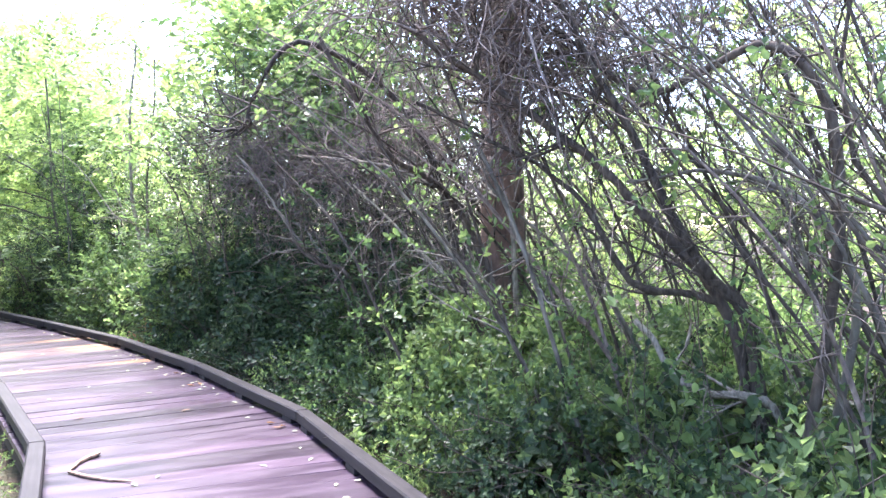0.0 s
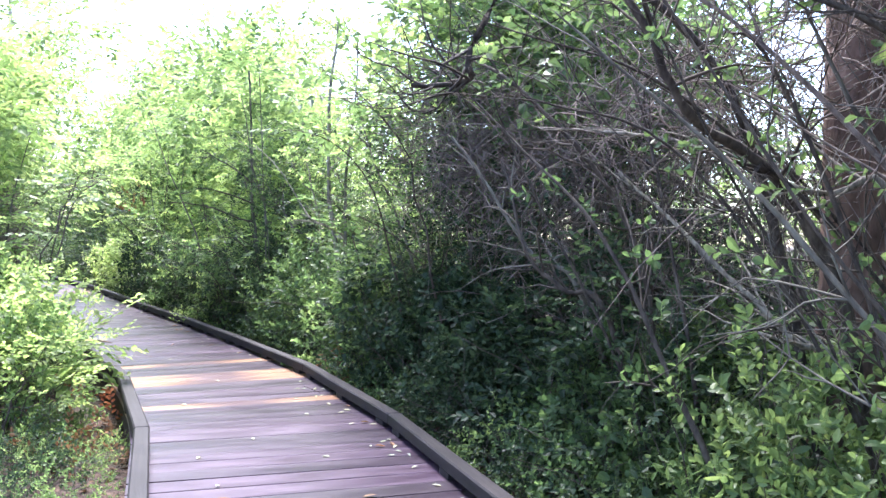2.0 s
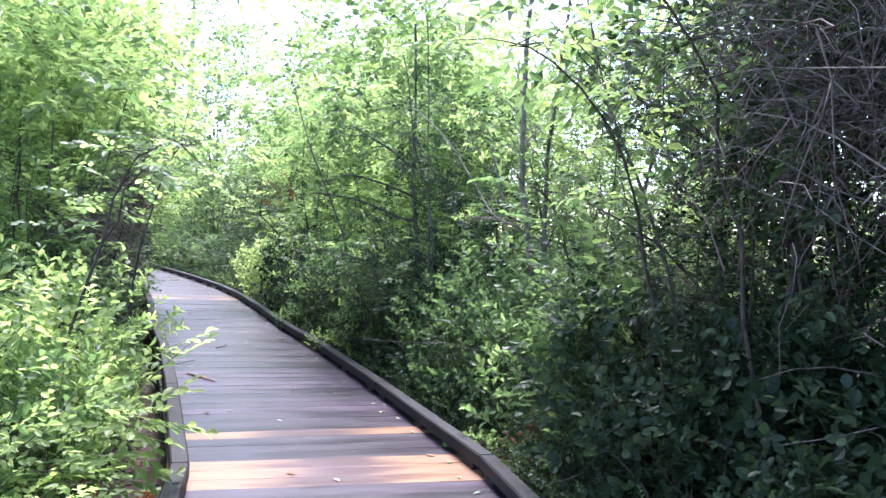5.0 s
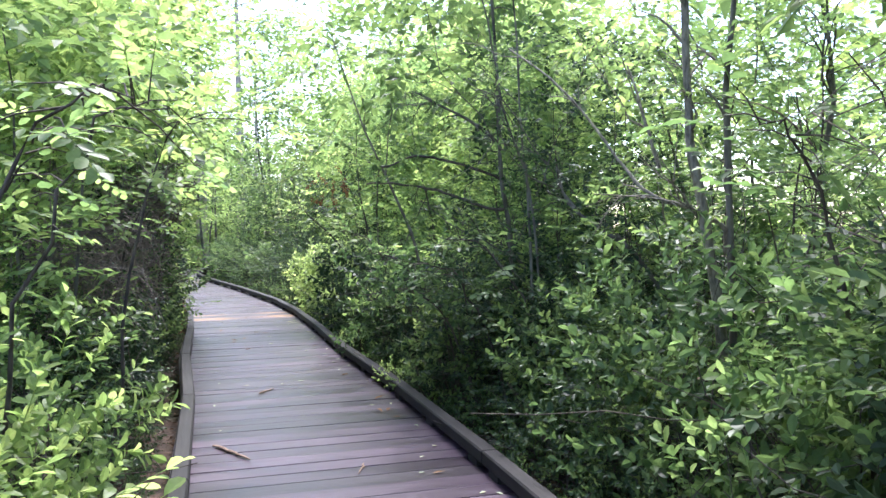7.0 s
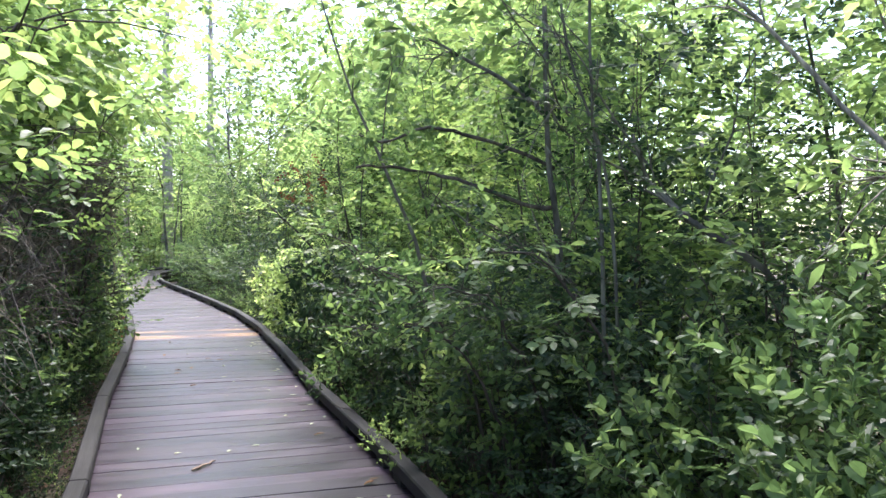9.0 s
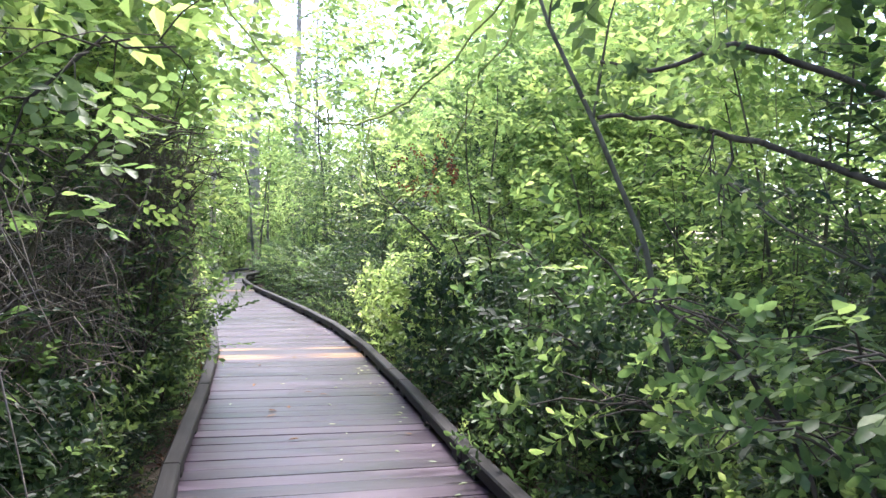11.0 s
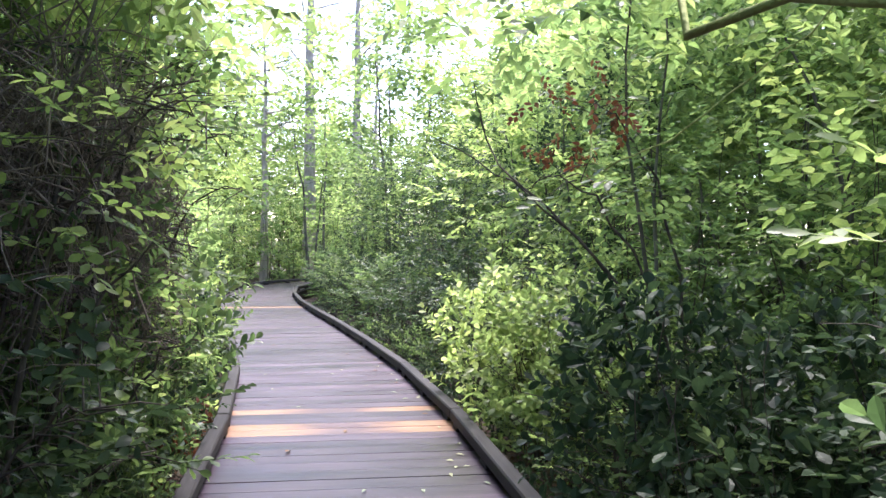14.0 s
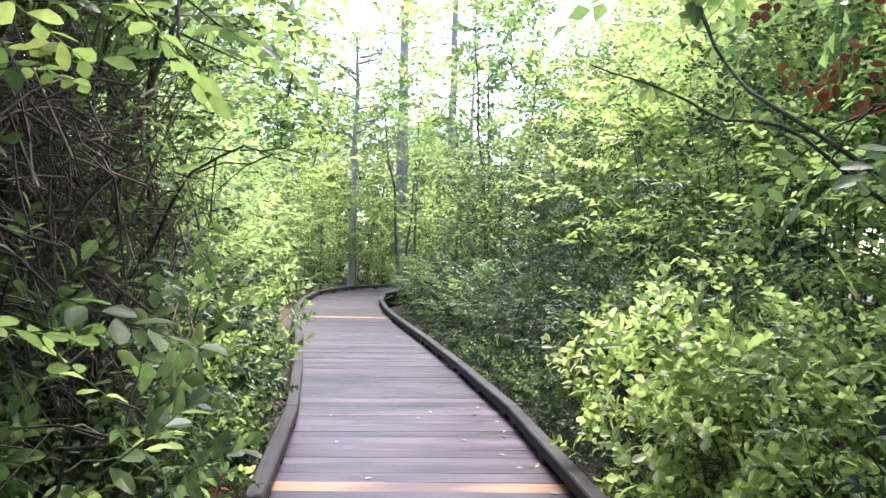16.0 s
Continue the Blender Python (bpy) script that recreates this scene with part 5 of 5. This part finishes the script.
def fallen(count, seed, mat, size, label, s0, s1, places=()):
    """Single leaves lying on the boards."""
    r = np.random.default_rng(seed)
    shapes = []
    for k in range(4):
        v, q = leaf_shape(size * r.uniform(0.7, 1.2), size * 0.42, r.uniform(0.1, 0.5), r.uniform(-0.1, 0.15))
        shapes.append(quad_mesh("fallen_leaf", v - (size / 2, 0, min(v[:, 2])), q, mat))
    spots = list(places)
    for _ in range(count):
        d = -WIDE * r.uniform(0.03, 0.97) if r.uniform() < 0.45 else -0.22 * r.uniform(0.1, 1.0) ** 1.3 - 0.04
        p, _ = along(r.uniform(s0, s1), d)
        spots.append(p)
    for p in spots:
        ob = new("fallen_leaf", shapes[r.integers(0, 4)])
        ob.matrix_world = pose(p[0], p[1], 0.003, 0, 0, r.uniform(0, 360))
        tagged(ob, label, "leaf", "fallen leaves on the boards")


L_PALE = leaf_mat("leaf_pale", (0.3, 0.3, 0.2), (0.45, 0.45, 0.34), (0.6, 0.6, 0.48), 0.6, 0.2)
fallen(110, 21, L_PALE, 0.055, "small pale fallen leaf lying on the boards", S0 - 2, S2 + 4, [(-1.45, 9.51), (-2.05, 9.0), (-2.86, 10.74), (-5.43, 12.49), (-11.64, 14.61), (-10.76, 14.17), (-12.72, 14.27)])
fallen(34, 22, L_DEAD, 0.075, "curled brown fallen leaf lying on the boards", S0 - 2, S2 + 4, [(-14.78, 15.91), (-14.44, 15.32), (-19.7, 17.31), (-18.43, 17.76), (-12.85, 15.05), (-12.68, 15.12), (-12.37, 14.62)])


def litter():
    r = np.random.default_rng(77)
    v, q = leaf_shape(0.07, 0.032, 0.3, 0.1, False)
    n = 13000
    pts = np.empty((n, 3))
    for i in range(n):
        d = r.uniform(0.12, 1.8)
        p, _ = along(r.uniform(S_B - 3, S2 + 3), d if r.uniform() < 0.5 else -WIDE - d) if i % 3 else along(r.uniform(S_B - 3, S1), r.uniform(0.12, 4.5))
        pts[i] = (*p, ground_height(*p) + 0.012)
    c = scatter([(v, q)], pts, r.normal(0, 0.35, (n, 3)) + (0, 0, 1), r.uniform(0.6, 1.3, n), r)
    tagged(new("leaf_litter", quad_mesh("leaf_litter", *c, L_LITTER)), "brown dead leaves strewn over the ground", "leaf litter", kind="stuff")


litter()
